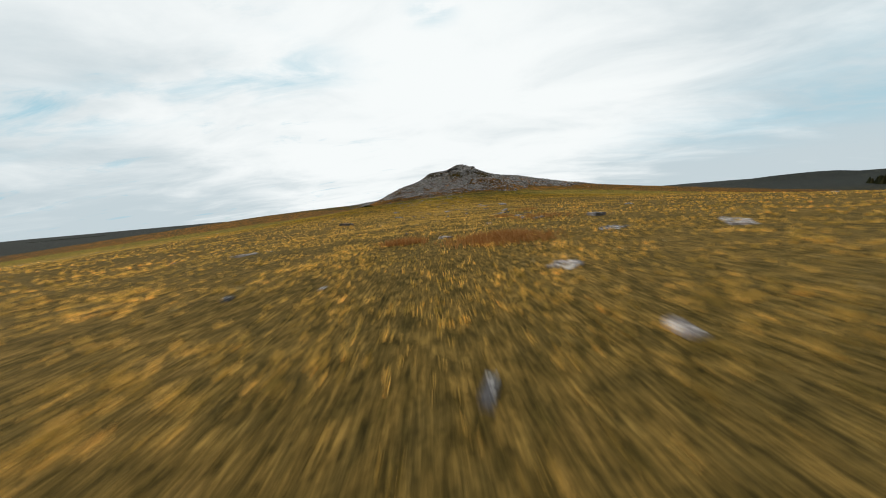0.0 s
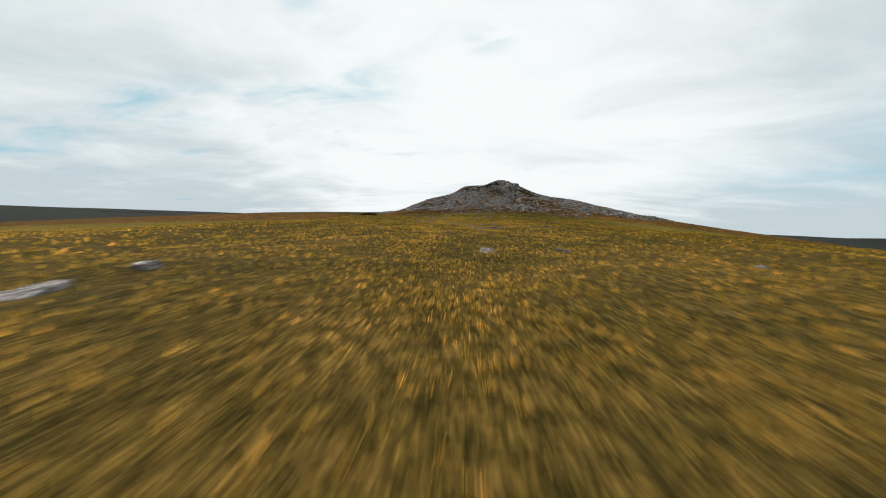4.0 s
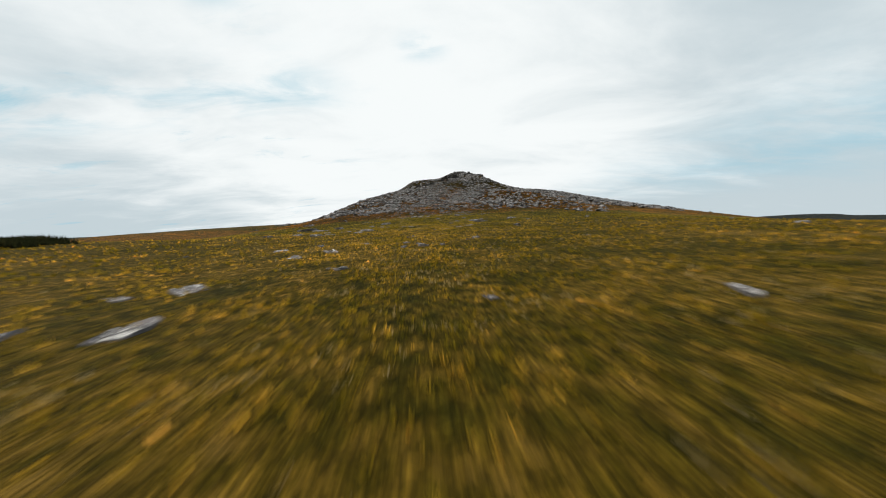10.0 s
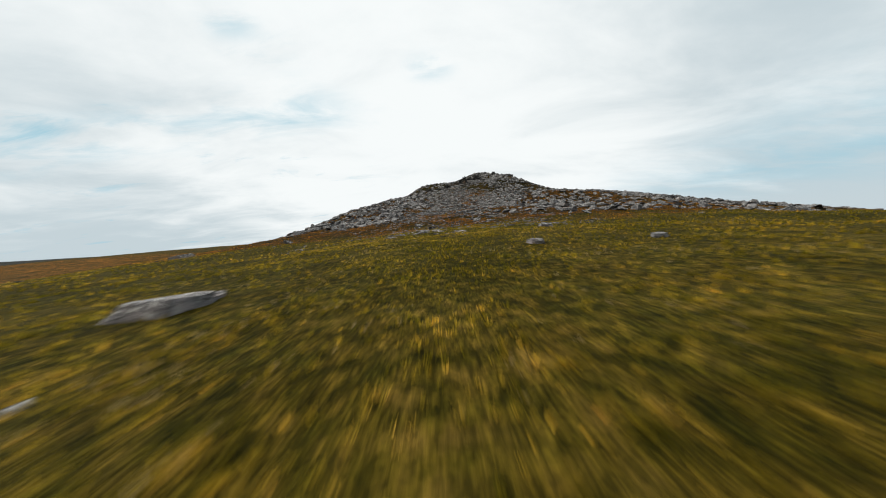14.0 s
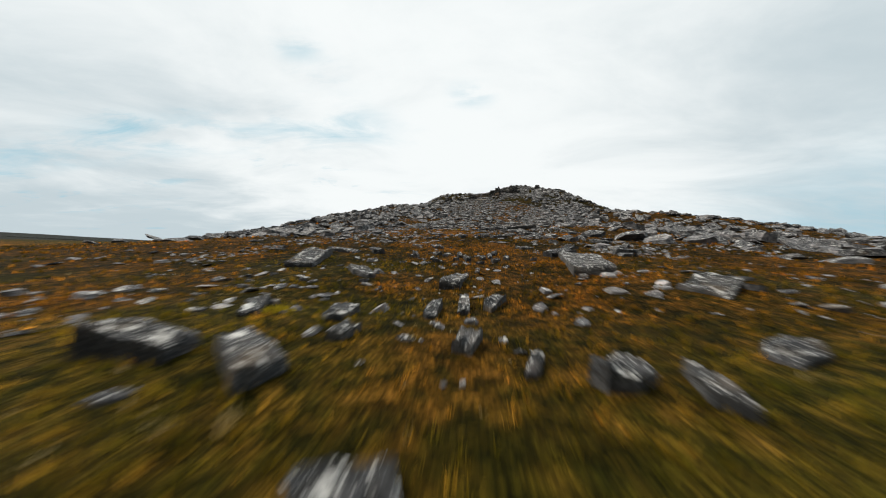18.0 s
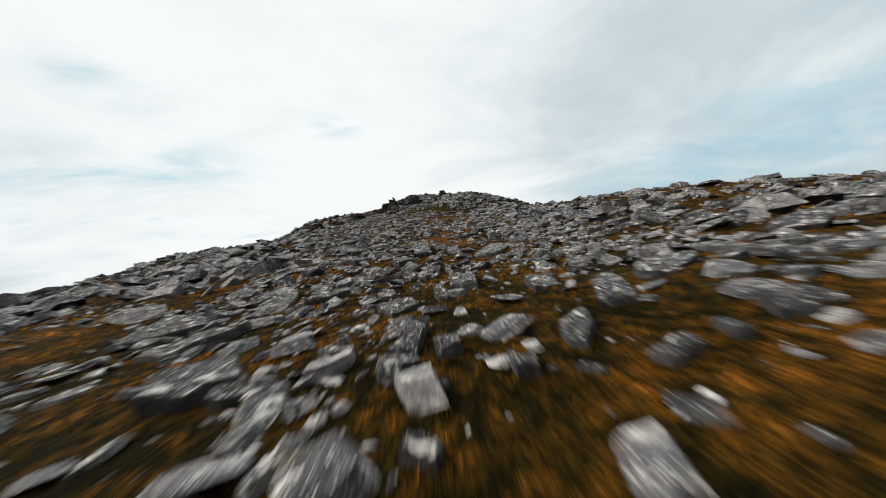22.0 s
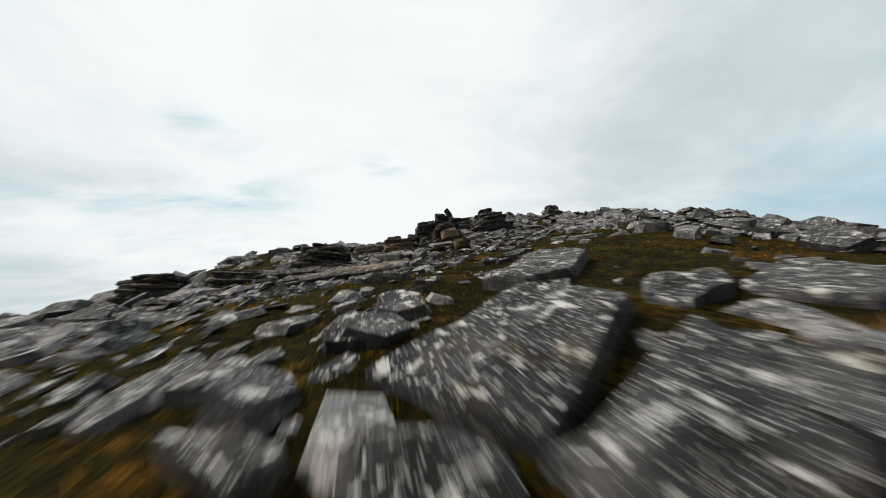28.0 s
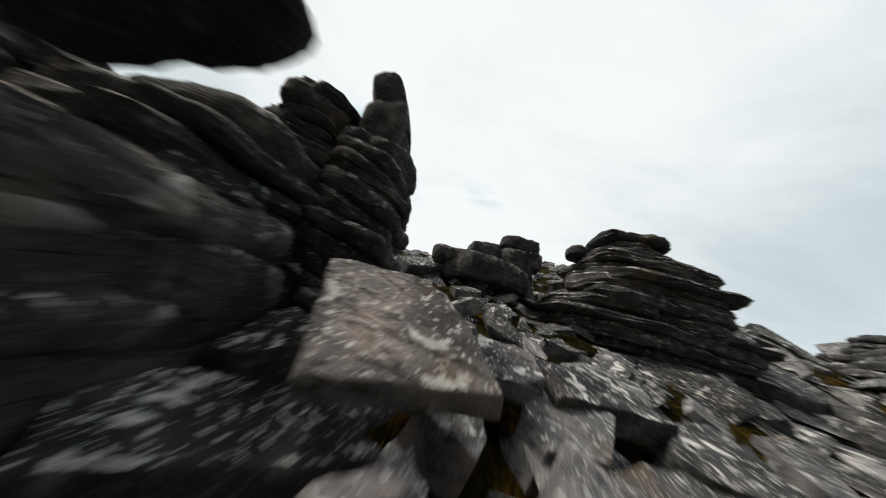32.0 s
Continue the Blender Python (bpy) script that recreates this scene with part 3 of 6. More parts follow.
# slabs and blocks lying close to the way, from the foot of the tor to the summit: x, y, length, breadth, height, heading
WAYSIDE_A = (
    (-1.0, 33.3, 0.57, 0.24, 0.22, 92), 
    (1.5, 36.0, 0.81, 0.30, 0.22, 80), (-4.4, 36.6, 0.69, 0.28, 0.22, 126), (-8.5, 41.0, 1.50, 0.68, 0.22, 132),
    (-1.3, 43.8, 1.50, 0.79, 0.22, 100), (-13.1, 115.9, 0.34, 0.15, 0.22, 92),
    (-9.6, 116.1, 0.21, 0.13, 0.22, 76), 
    (-13.9, 116.7, 0.47, 0.37, 0.22, 90), 
)
WAYSIDE_B = (
    (-16.7, 119.2, 1.14, 0.74, 0.22, 178),
    (-12.6, 119.5, 0.56, 0.33, 0.22, 128), (-17.3, 120.7, 1.50, 0.47, 0.22, 118), 
    (-22.1, 138.4, 1.50, 0.85, 0.22, 116), (-14.8, 159.1, 0.43, 0.35, 0.20, 82), (-12.4, 159.4, 0.37, 0.28, 0.22, 124),
    (-13.6, 159.6, 0.73, 0.72, 0.25, 176), (-14.0, 160.5, 0.46, 0.15, 0.22, 82), (-10.6, 161.0, 0.57, 0.29, 0.22, 102),
)
WAYSIDE_C = (
    (-14.8, 161.2, 0.42, 0.40, 0.22, 166), (-9.9, 162.1, 0.57, 0.33, 0.22, 32), 
    (-20.7, 188.0, 1.00, 0.46, 0.22, 18), (-15.9, 189.0, 0.81, 0.18, 0.22, 104), (-18.5, 191.3, 0.91, 0.67, 0.22, 154),
    (-32.3, 196.8, 1.50, 0.85, 0.22, 158), (-25.7, 198.1, 1.50, 0.68, 0.22, 134), 
    (-23.8, 205.9, 1.50, 0.85, 0.22, 100), (-15.2, 225.3, 0.29, 0.21, 0.22, 28), (-16.8, 225.6, 0.46, 0.37, 0.22, 72),
    (-16.1, 226.2, 0.44, 0.19, 0.22, 58), (-15.9, 226.9, 0.32, 0.15, 0.22, 56), (-18.0, 228.3, 0.94, 0.58, 0.22, 90),
)
WAYSIDE_D = (
    (-23.0, 228.3, 1.52, 0.56, 0.22, 158), (-15.2, 228.9, 1.29, 1.23, 0.30, 122), (-11.1, 230.6, 0.99, 0.50, 0.22, 22),
    (-12.0, 233.0, 1.70, 0.56, 0.22, 72), (-20.6, 233.2, 5.50, 1.65, 0.30, 108), (-17.9, 234.1, 3.67, 1.10, 0.22, 108),
    (-16.9, 237.0, 0.81, 0.35, 0.30, 112), (-14.8, 237.3, 0.27, 0.08, 0.22, 64), (-18.2, 238.0, 1.28, 0.38, 0.22, 126),
    (-20.3, 238.1, 1.64, 0.63, 0.22, 136), (-17.2, 238.3, 0.69, 0.40, 0.22, 158), (-14.4, 239.3, 1.26, 0.43, 0.22, 130),
    (-17.4, 239.4, 0.92, 0.20, 0.22, 108), (-20.2, 240.1, 2.20, 0.90, 0.35, 128), (-13.3, 240.9, 1.22, 0.60, 0.22, 50),
)
WAYSIDE_E = (
    (-18.8, 241.0, 1.38, 0.30, 0.22, 116), (-21.2, 242.8, 1.28, 0.74, 0.22, 162), (-17.6, 243.7, 2.05, 0.45, 0.22, 106),
    (-8.8, 244.7, 4.63, 1.02, 0.22, 48), (-15.6, 247.9, 0.73, 0.38, 0.22, 24), (-17.7, 249.5, 1.60, 0.59, 0.30, 142),
    (-12.2, 249.5, 0.83, 0.32, 0.22, 72), (-19.4, 249.6, 1.54, 0.59, 0.40, 178), (-13.1, 249.6, 0.79, 0.43, 0.40, 32),
    (-14.0, 250.0, 0.63, 0.19, 0.22, 70), (-14.9, 250.5, 0.71, 0.37, 0.22, 74), (-16.9, 250.6, 0.64, 0.32, 0.22, 82),
    (-9.9, 250.9, 1.50, 0.55, 0.22, 26), (-17.6, 251.7, 1.14, 0.54, 0.22, 92), (-19.6, 251.9, 1.68, 0.37, 0.22, 120),
)
WAYSIDE_F = (
    (-15.7, 252.3, 1.13, 0.34, 0.22, 88), (-15.0, 252.9, 1.36, 0.30, 0.22, 90), (-14.3, 253.2, 1.17, 0.39, 0.22, 68),
    (-8.0, 254.7, 1.94, 1.16, 0.22, 42), (-15.3, 256.3, 3.31, 0.73, 0.22, 84), (-19.1, 256.6, 2.48, 0.75, 0.22, 122),
    (-22.8, 259.0, 4.11, 1.43, 0.40, 108), (-9.8, 259.3, 5.20, 1.56, 0.40, 78), (-16.5, 259.6, 0.49, 0.32, 0.22, 162),
    (-14.4, 259.7, 0.45, 0.19, 0.22, 50), (-13.6, 260.1, 0.49, 0.29, 0.22, 30), (-15.6, 260.2, 0.35, 0.26, 0.22, 74),
    (-16.9, 260.4, 0.45, 0.19, 0.22, 90), (-17.9, 260.8, 0.75, 0.25, 0.22, 146), (-15.1, 261.1, 1.52, 0.33, 0.22, 100),
)
WAYSIDE_G = (
    (-12.9, 261.2, 0.96, 0.29, 0.22, 76), (-14.2, 261.2, 0.44, 0.32, 0.22, 102), (-16.3, 261.7, 0.70, 0.25, 0.22, 84),
    (-13.8, 261.8, 0.90, 0.27, 0.22, 92), (-18.1, 261.9, 0.75, 0.28, 0.22, 106), (-9.8, 261.9, 2.18, 0.70, 0.50, 30),
    (-15.5, 262.1, 1.37, 0.30, 0.22, 88), (-16.9, 262.2, 0.65, 0.45, 0.22, 136), (-20.6, 262.4, 2.02, 0.70, 0.22, 122),
    (-13.5, 262.7, 0.84, 0.28, 0.22, 76), (-23.0, 262.9, 2.93, 0.88, 0.22, 160), (-8.9, 264.8, 3.19, 0.70, 0.22, 42),
    (-17.2, 265.1, 0.99, 0.76, 0.22, 130), (-11.1, 265.5, 1.47, 0.58, 0.22, 42), (-18.7, 265.8, 1.34, 0.40, 0.22, 126),
)
WAYSIDE_H = (
    (-17.8, 271.1, 0.43, 0.13, 0.30, 84), (-18.8, 271.4, 0.41, 0.26, 0.30, 162), (-18.4, 271.9, 0.56, 0.27, 0.30, 174),
    (-14.1, 271.9, 0.59, 0.30, 0.30, 14), (-15.6, 272.1, 1.20, 0.44, 0.30, 52), (-11.9, 272.2, 1.06, 0.32, 0.30, 34),
    (-17.3, 272.4, 0.45, 0.15, 0.30, 80), (-18.7, 272.4, 0.31, 0.29, 0.30, 162), (-17.9, 273.0, 0.32, 0.25, 0.30, 40),
    (-12.3, 273.2, 2.04, 0.61, 0.30, 50), (-9.0, 274.2, 3.20, 0.95, 0.18, 38), (-13.3, 274.0, 1.09, 0.37, 0.30, 68),
    (-10.9, 274.6, 1.40, 0.76, 0.30, 52), (-13.5, 274.9, 1.70, 0.51, 0.30, 70), (-8.0, 276.5, 3.22, 0.71, 0.30, 26),
)
WAYSIDE_I = (
    (-8.9, 279.9, 5.50, 2.61, 0.30, 62), (-11.8, 282.5, 0.80, 0.25, 0.30, 28), (-15.7, 282.9, 2.16, 0.66, 0.25, 72),
    (-13.0, 283.0, 2.76, 0.93, 0.30, 26), (-14.2, 283.4, 1.39, 0.31, 0.30, 54), (-8.9, 283.9, 5.50, 1.21, 0.60, 6),
    (-11.9, 284.4, 3.31, 1.36, 0.40, 28), (-17.1, 284.7, 0.92, 0.32, 0.30, 80), (-18.6, 284.8, 1.24, 0.68, 0.30, 148),
    (-15.7, 285.2, 2.11, 0.46, 0.30, 66), (-20.1, 285.4, 0.84, 0.57, 0.30, 98), (-12.1, 285.8, 1.29, 0.83, 0.30, 72),
    (-8.2, 285.8, 1.95, 0.58, 0.30, 8), (-10.3, 286.6, 1.55, 0.47, 0.30, 48), (-14.8, 287.2, 1.46, 0.46, 0.30, 84),
)
WAYSIDE_J = (
    (-17.2, 287.3, 1.60, 0.48, 0.30, 94), (-12.4, 287.7, 3.24, 1.30, 0.30, 50), (-20.8, 287.7, 1.67, 0.56, 0.30, 130),
    (9.2, 293.8, 5.50, 1.21, 0.30, 30), (-9.1, 294.8, 0.70, 0.46, 0.30, 46), (-10.2, 294.9, 0.50, 0.30, 0.30, 60),
    (-11.3, 295.0, 0.66, 0.37, 0.30, 4), (-14.9, 295.2, 0.49, 0.27, 0.30, 138), (-13.1, 295.9, 0.45, 0.41, 0.30, 68),
    (-11.5, 296.5, 1.63, 0.53, 0.30, 38), (-13.9, 297.3, 0.76, 0.55, 0.30, 78), (-3.9, 297.6, 5.50, 1.21, 0.30, 56),
    (-7.8, 297.7, 1.09, 0.80, 0.30, 60), (-9.3, 297.7, 2.48, 0.79, 0.30, 50), (-17.7, 297.9, 0.74, 0.64, 0.30, 118),
)
WAYSIDE_K = (
    (-14.5, 297.9, 1.57, 0.55, 0.30, 66), (-16.1, 298.6, 1.16, 0.60, 0.30, 120), (-18.5, 298.7, 1.72, 1.51, 0.50, 112),
    (-9.8, 299.7, 1.48, 1.02, 0.30, 74), (-14.3, 301.5, 1.55, 1.11, 0.30, 104), (-12.6, 301.9, 2.10, 0.63, 0.30, 76),
    (-20.6, 302.9, 2.52, 1.51, 0.40, 58), (-11.1, 303.2, 3.50, 1.10, 0.30, 68), (-9.2, 305.9, 1.32, 0.81, 0.30, 2),
    (-11.6, 306.3, 0.67, 0.48, 0.30, 64), (-16.6, 306.4, 2.92, 1.31, 0.30, 58), (-19.2, 306.7, 3.73, 1.27, 0.30, 82),
    (-10.5, 307.3, 1.84, 0.40, 0.30, 72), (-11.3, 307.6, 1.57, 0.73, 0.30, 68), (-5.5, 307.9, 3.55, 1.06, 0.30, 38),
)
WAYSIDE_L = (
    (-9.4, 308.0, 1.30, 0.48, 0.30, 28), (-12.6, 308.5, 2.80, 0.84, 0.35, 58), (-13.9, 309.4, 2.04, 0.68, 0.30, 56),
    (-8.8, 309.6, 0.99, 0.55, 0.30, 4), (-6.0, 310.3, 5.50, 1.92, 0.30, 46), (-10.3, 310.7, 1.73, 0.87, 0.30, 86),
    (-16.0, 310.9, 1.02, 0.61, 0.30, 156), (-12.6, 311.4, 1.46, 1.32, 0.40, 112), (-8.3, 312.3, 3.77, 1.13, 0.30, 78),
    (-10.4, 313.9, 4.42, 1.52, 0.60, 80), (-16.2, 314.2, 2.79, 1.54, 0.40, 132), (-7.4, 315.4, 0.58, 0.35, 0.30, 74),
    (-10.8, 315.4, 1.03, 0.41, 0.30, 10), (-8.8, 316.0, 0.50, 0.25, 0.30, 110), (-9.8, 316.3, 0.66, 0.20, 0.30, 52),
)
WAYSIDE_M = (
    (-6.9, 316.6, 0.68, 0.33, 0.30, 92), (3.1, 316.6, 5.50, 2.43, 0.30, 42), (-4.3, 316.7, 0.92, 0.43, 0.30, 172),
    (-11.0, 317.0, 0.97, 0.47, 0.30, 164), (-9.7, 317.7, 0.67, 0.36, 0.30, 66), (-11.4, 318.1, 0.89, 0.63, 0.30, 106),
    (-12.6, 318.3, 0.99, 0.71, 0.30, 142), (-10.5, 318.7, 1.52, 0.46, 0.30, 86), (-7.2, 318.8, 0.58, 0.40, 0.30, 94),
    (-8.1, 318.9, 1.60, 0.50, 0.40, 78), (-4.2, 318.9, 3.06, 0.67, 0.30, 20), (-6.1, 319.5, 1.17, 0.42, 0.30, 68),
    (-16.6, 319.6, 5.40, 1.93, 0.30, 118), (-0.6, 321.7, 4.76, 1.47, 0.30, 26), (-3.5, 327.4, 3.63, 1.30, 0.30, 74),
)
WAYSIDE_N = (
    (-11.2, 327.9, 4.88, 1.58, 0.40, 84), (-7.3, 343.2, 0.46, 0.30, 0.30, 100), (-8.2, 343.7, 1.27, 1.18, 0.25, 178),
    (-6.8, 343.8, 0.71, 0.50, 0.30, 112), (-5.7, 343.9, 1.81, 0.99, 0.30, 44), (-10.0, 344.4, 2.85, 1.93, 0.30, 152),
    (-6.4, 344.5, 0.41, 0.40, 0.30, 136), (-7.5, 344.5, 1.31, 0.91, 0.30, 132), (-12.1, 344.6, 0.96, 0.76, 0.30, 130),
    (-6.6, 345.2, 1.05, 0.56, 0.30, 24), (-5.2, 345.7, 1.24, 0.65, 0.30, 16), (-7.2, 346.4, 2.16, 0.65, 0.30, 76),
    (-10.4, 346.6, 2.28, 0.50, 0.30, 114), (-0.4, 347.4, 2.60, 1.20, 0.26, 36), (-10.7, 350.6, 5.47, 1.72, 0.30, 104),
)
WAYSIDE_O = (
    (-6.1, 356.1, 2.60, 1.20, 0.26, 46),
    (-5.0, 360.7, 0.63, 0.20, 0.26, 8), (-8.5, 361.0, 0.87, 0.26, 0.30, 156), (-5.5, 361.0, 1.00, 0.35, 0.26, 34),
    (-5.4, 361.4, 0.74, 0.34, 0.26, 34), (-4.4, 361.6, 0.70, 0.35, 0.26, 160),
    (-8.1, 361.7, 0.45, 0.37, 0.30, 152), (-9.5, 361.9, 1.42, 0.43, 0.30, 148), (-8.9, 362.1, 0.57, 0.28, 0.30, 142),
)
WAYSIDE_P = (
    (-8.6, 362.9, 0.87, 0.53, 0.30, 140), (-10.7, 363.2, 1.21, 0.78, 0.30, 126), (-6.2, 363.4, 2.82, 0.85, 0.35, 60),
    (-2.9, 363.7, 2.05, 0.91, 0.26, 36), (-7.8, 363.8, 1.20, 0.79, 0.30, 84), (-10.3, 364.1, 1.78, 1.31, 0.30, 172),
    (-13.8, 366.6, 3.77, 1.34, 0.30, 172), (-11.2, 367.8, 5.50, 1.99, 0.30, 154), (-3.2, 368.5, 0.34, 0.23, 0.30, 126),
    (-0.9, 368.5, 2.25, 1.12, 0.26, 42), (-3.8, 368.8, 0.55, 0.20, 0.30, 24), (-2.0, 369.4, 1.16, 0.54, 0.30, 70),
    (-3.2, 369.6, 0.59, 0.56, 0.30, 58), (-0.9, 369.8, 1.56, 0.78, 0.26, 40), (-5.9, 369.8, 0.52, 0.18, 0.30, 88),
)
WAYSIDE_Q = (
    (-5.4, 370.0, 0.30, 0.29, 0.30, 142), (-4.7, 370.2, 0.29, 0.22, 0.30, 132), (-4.3, 370.4, 0.44, 0.21, 0.30, 32),
    (-6.4, 370.5, 1.39, 0.85, 0.55, 50), (-1.4, 371.1, 1.11, 0.54, 0.30, 166), (-0.6, 372.2, 1.11, 0.57, 0.30, 32),
    (3.6, 372.4, 2.60, 1.20, 0.26, 34), (-7.5, 372.4, 3.72, 0.82, 0.50, 102), (-9.2, 374.1, 4.71, 1.94, 0.60, 128),
)
# the great slabs lapping over one another half way up the last slope
GREAT_SLABS = (
    (-7.7, 354.1, 3.58, 1.88, 0.40, 38),
    (-5.0, 357.8, 5.00, 2.00, 0.45, 46),
    (-9.1, 352.5, 0.92, 0.60, 0.40, 164),
    (-7.0, 352.5, 2.95, 1.18, 0.30, 20),
    (-10.4, 353.1, 0.98, 0.39, 0.40, 140),
    (-4.0, 354.9, 2.60, 1.04, 0.40, 18),
    (-1.4, 354.7, 4.12, 1.65, 0.30, 18),
)
# stones lying in the open moor: x, y, length, breadth, height, heading
MOOR_A = (
    (0.2, 2.2, 0.40, 0.15, 0.15, 72), (2.6, 3.1, 0.40, 0.28, 0.15, 94), (2.5, 6.2, 0.81, 0.57, 0.15, 34),
    (6.7, 12.0, 2.40, 0.91, 0.15, 50), (12.2, 12.2, 2.40, 1.00, 0.15, 62), (-12.2, 14.3, 2.40, 1.00, 0.15, 152),
    (-3.2, 17.0, 0.32, 0.11, 0.15, 108), (6.2, 20.5, 0.95, 0.39, 0.15, 16), (2.5, 20.6, 0.58, 0.36, 0.15, 94),
    (5.4, 21.9, 0.94, 0.40, 0.15, 68), (5.9, 24.9, 1.30, 0.70, 0.25, 48), (-0.88, 32.9, 0.62, 0.26, 0.15, 96),
    (5.3, 31.7, 2.40, 1.00, 0.15, 44), (6.3, 35.0, 1.30, 0.70, 0.30, 66),
)
MOOR_B = (
    (-0.3, 46.6, 0.37, 0.14, 0.15, 54), (-0.9, 46.7, 0.56, 0.22, 0.15, 74), (-2.7, 47.8, 1.24, 0.43, 0.15, 104),
    (0.7, 48.6, 0.47, 0.28, 0.15, 78), (-4.8, 49.8, 0.39, 0.27, 0.15, 68), (-2.1, 50.0, 0.39, 0.27, 0.15, 44),
    (0.3, 51.1, 0.55, 0.29, 0.15, 36), (-6.0, 51.2, 0.96, 0.34, 0.15, 126), (-6.9, 51.6, 0.68, 0.27, 0.15, 132),
    (-6.6, 52.9, 1.06, 0.74, 0.15, 150), (5.2, 54.2, 2.02, 0.81, 0.15, 32), (7.8, 59.7, 2.40, 1.00, 0.15, 44),
    (-13.7, 62.8, 2.40, 1.00, 0.15, 130), (6.1, 65.5, 2.40, 1.00, 0.15, 98), (-4.3, 71.6, 1.25, 0.75, 0.15, 84),
)
MOOR_C = (
    (-0.3, 73.7, 1.25, 0.75, 0.15, 76), (-4.5, 89.6, 0.24, 0.17, 0.15, 10), (-5.0, 89.8, 0.58, 0.39, 0.15, 18),
    (-3.3, 90.6, 1.25, 0.75, 0.15, 20), (-6.0, 91.3, 0.58, 0.41, 0.15, 26), (-4.0, 91.4, 1.10, 0.46, 0.15, 34),
    (-5.2, 91.5, 0.65, 0.43, 0.15, 36), (-2.0, 92.2, 1.38, 0.48, 0.15, 34), (-6.0, 92.2, 0.75, 0.52, 0.15, 122),
    (-4.5, 92.8, 0.44, 0.27, 0.15, 28), (-7.8, 93.2, 0.51, 0.36, 0.15, 132), (-6.7, 93.3, 0.96, 0.67, 0.15, 120),
    (-2.6, 94.8, 0.92, 0.32, 0.15, 40), (-20.4, 95.3, 1.85, 0.83, 0.15, 126), (-8.7, 96.6, 1.25, 0.47, 0.15, 104),
)
MOOR_D = (
    (1.2, 96.9, 1.91, 0.69, 0.15, 30), (-6.5, 97.3, 1.25, 0.75, 0.15, 60), (-3.4, 98.4, 1.25, 0.75, 0.15, 82),
    (-8.0, 100.1, 1.25, 0.75, 0.15, 100), (-4.9, 100.5, 1.25, 0.75, 0.15, 92),
    (-8.4, 101.7, 0.38, 0.27, 0.15, 84), (-8.5, 102.5, 0.43, 0.18, 0.15, 76), (-7.4, 102.6, 0.44, 0.31, 0.15, 92),
    (-6.2, 103.0, 0.54, 0.34, 0.15, 74), (-10.14, 103.13, 1.5, 0.47, 0.22, 122), (-7.1, 103.6, 1.15, 0.48, 0.15, 0),
    (-2.8, 104.0, 2.40, 1.00, 0.15, 66), (-8.2, 104.0, 0.44, 0.17, 0.15, 82), (-8.9, 104.3, 0.35, 0.16, 0.15, 96),
)
MOOR_E = (
    (-10.3, 105.4, 0.52, 0.18, 0.15, 102), (-11.3, 105.5, 0.44, 0.21, 0.15, 118), (-10.8, 105.8, 0.90, 0.32, 0.15, 102),
    (-14.6, 105.9, 1.25, 0.70, 0.15, 108), (-9.8, 107.3, 1.25, 0.67, 0.15, 100), (-18.7, 108.2, 2.11, 0.74, 0.15, 140),
    (-16.5, 108.5, 1.15, 0.40, 0.15, 136), (-7.0, 108.7, 1.25, 0.75, 0.15, 96), (-11.5, 108.8, 1.25, 0.75, 0.15, 124),
    (-12.6, 111.2, 1.25, 0.75, 0.15, 90), (-16.7, 112.4, 1.25, 0.75, 0.15, 128), (-12.0, 112.9, 1.25, 0.75, 0.15, 106),
    (-11.4, 117.3, 1.25, 0.75, 0.15, 104), (-13.7, 123.8, 1.25, 0.75, 0.15, 102), (-17.9, 124.0, 1.25, 0.75, 0.15, 114),
)
MOOR_F = (
    (-32.2, 128.4, 2.40, 1.00, 0.15, 132), (-11.2, 130.2, 0.38, 0.23, 0.15, 98), (-9.8, 130.5, 0.18, 0.13, 0.15, 92),
    (-9.1, 130.9, 0.18, 0.13, 0.15, 4), (-11.0, 131.4, 0.92, 0.64, 0.25, 18), (-10.1, 132.6, 0.36, 0.13, 0.15, 82),
    (-10.2, 133.7, 0.54, 0.30, 0.15, 104), (-9.2, 134.6, 0.84, 0.59, 0.15, 110), (-9.6, 136.0, 1.25, 0.60, 0.15, 64),
    (-5.9, 137.2, 0.94, 0.66, 0.15, 10), (-1.0, 139.3, 2.30, 0.80, 0.15, 54), (-20.4, 146.7, 2.40, 1.00, 0.15, 128),
    (-18.6, 147.6, 1.25, 0.75, 0.15, 114), (-6.6, 147.7, 1.00, 0.35, 0.15, 64), (-11.6, 148.5, 0.48, 0.29, 0.15, 110),
)
MOOR_G = (
    (-22.0, 150.4, 1.09, 0.38, 0.15, 156), (-20.2, 150.7, 1.25, 0.75, 0.15, 148), (-16.6, 153.1, 1.25, 0.75, 0.15, 142),
    (-20.2, 156.8, 1.25, 0.75, 0.15, 130), (-19.2, 159.1, 1.25, 0.75, 0.15, 122), (-17.8, 162.7, 1.25, 0.75, 0.15, 114),
    (-12.9, 175.5, 0.52, 0.36, 0.15, 130), (-11.4, 175.6, 0.90, 0.49, 0.15, 84), (-26.4, 177.3, 1.55, 0.81, 0.15, 2),
    (-22.9, 177.7, 1.99, 1.00, 0.15, 114), (-30.9, 178.1, 2.40, 0.98, 0.15, 166), (-9.6, 179.7, 1.25, 0.75, 0.15, 40),
    (-25.4, 180.5, 1.57, 1.00, 0.15, 4), (-15.1, 181.5, 1.25, 0.75, 0.15, 98), (-7.8, 182.4, 2.40, 0.89, 0.15, 52),
)
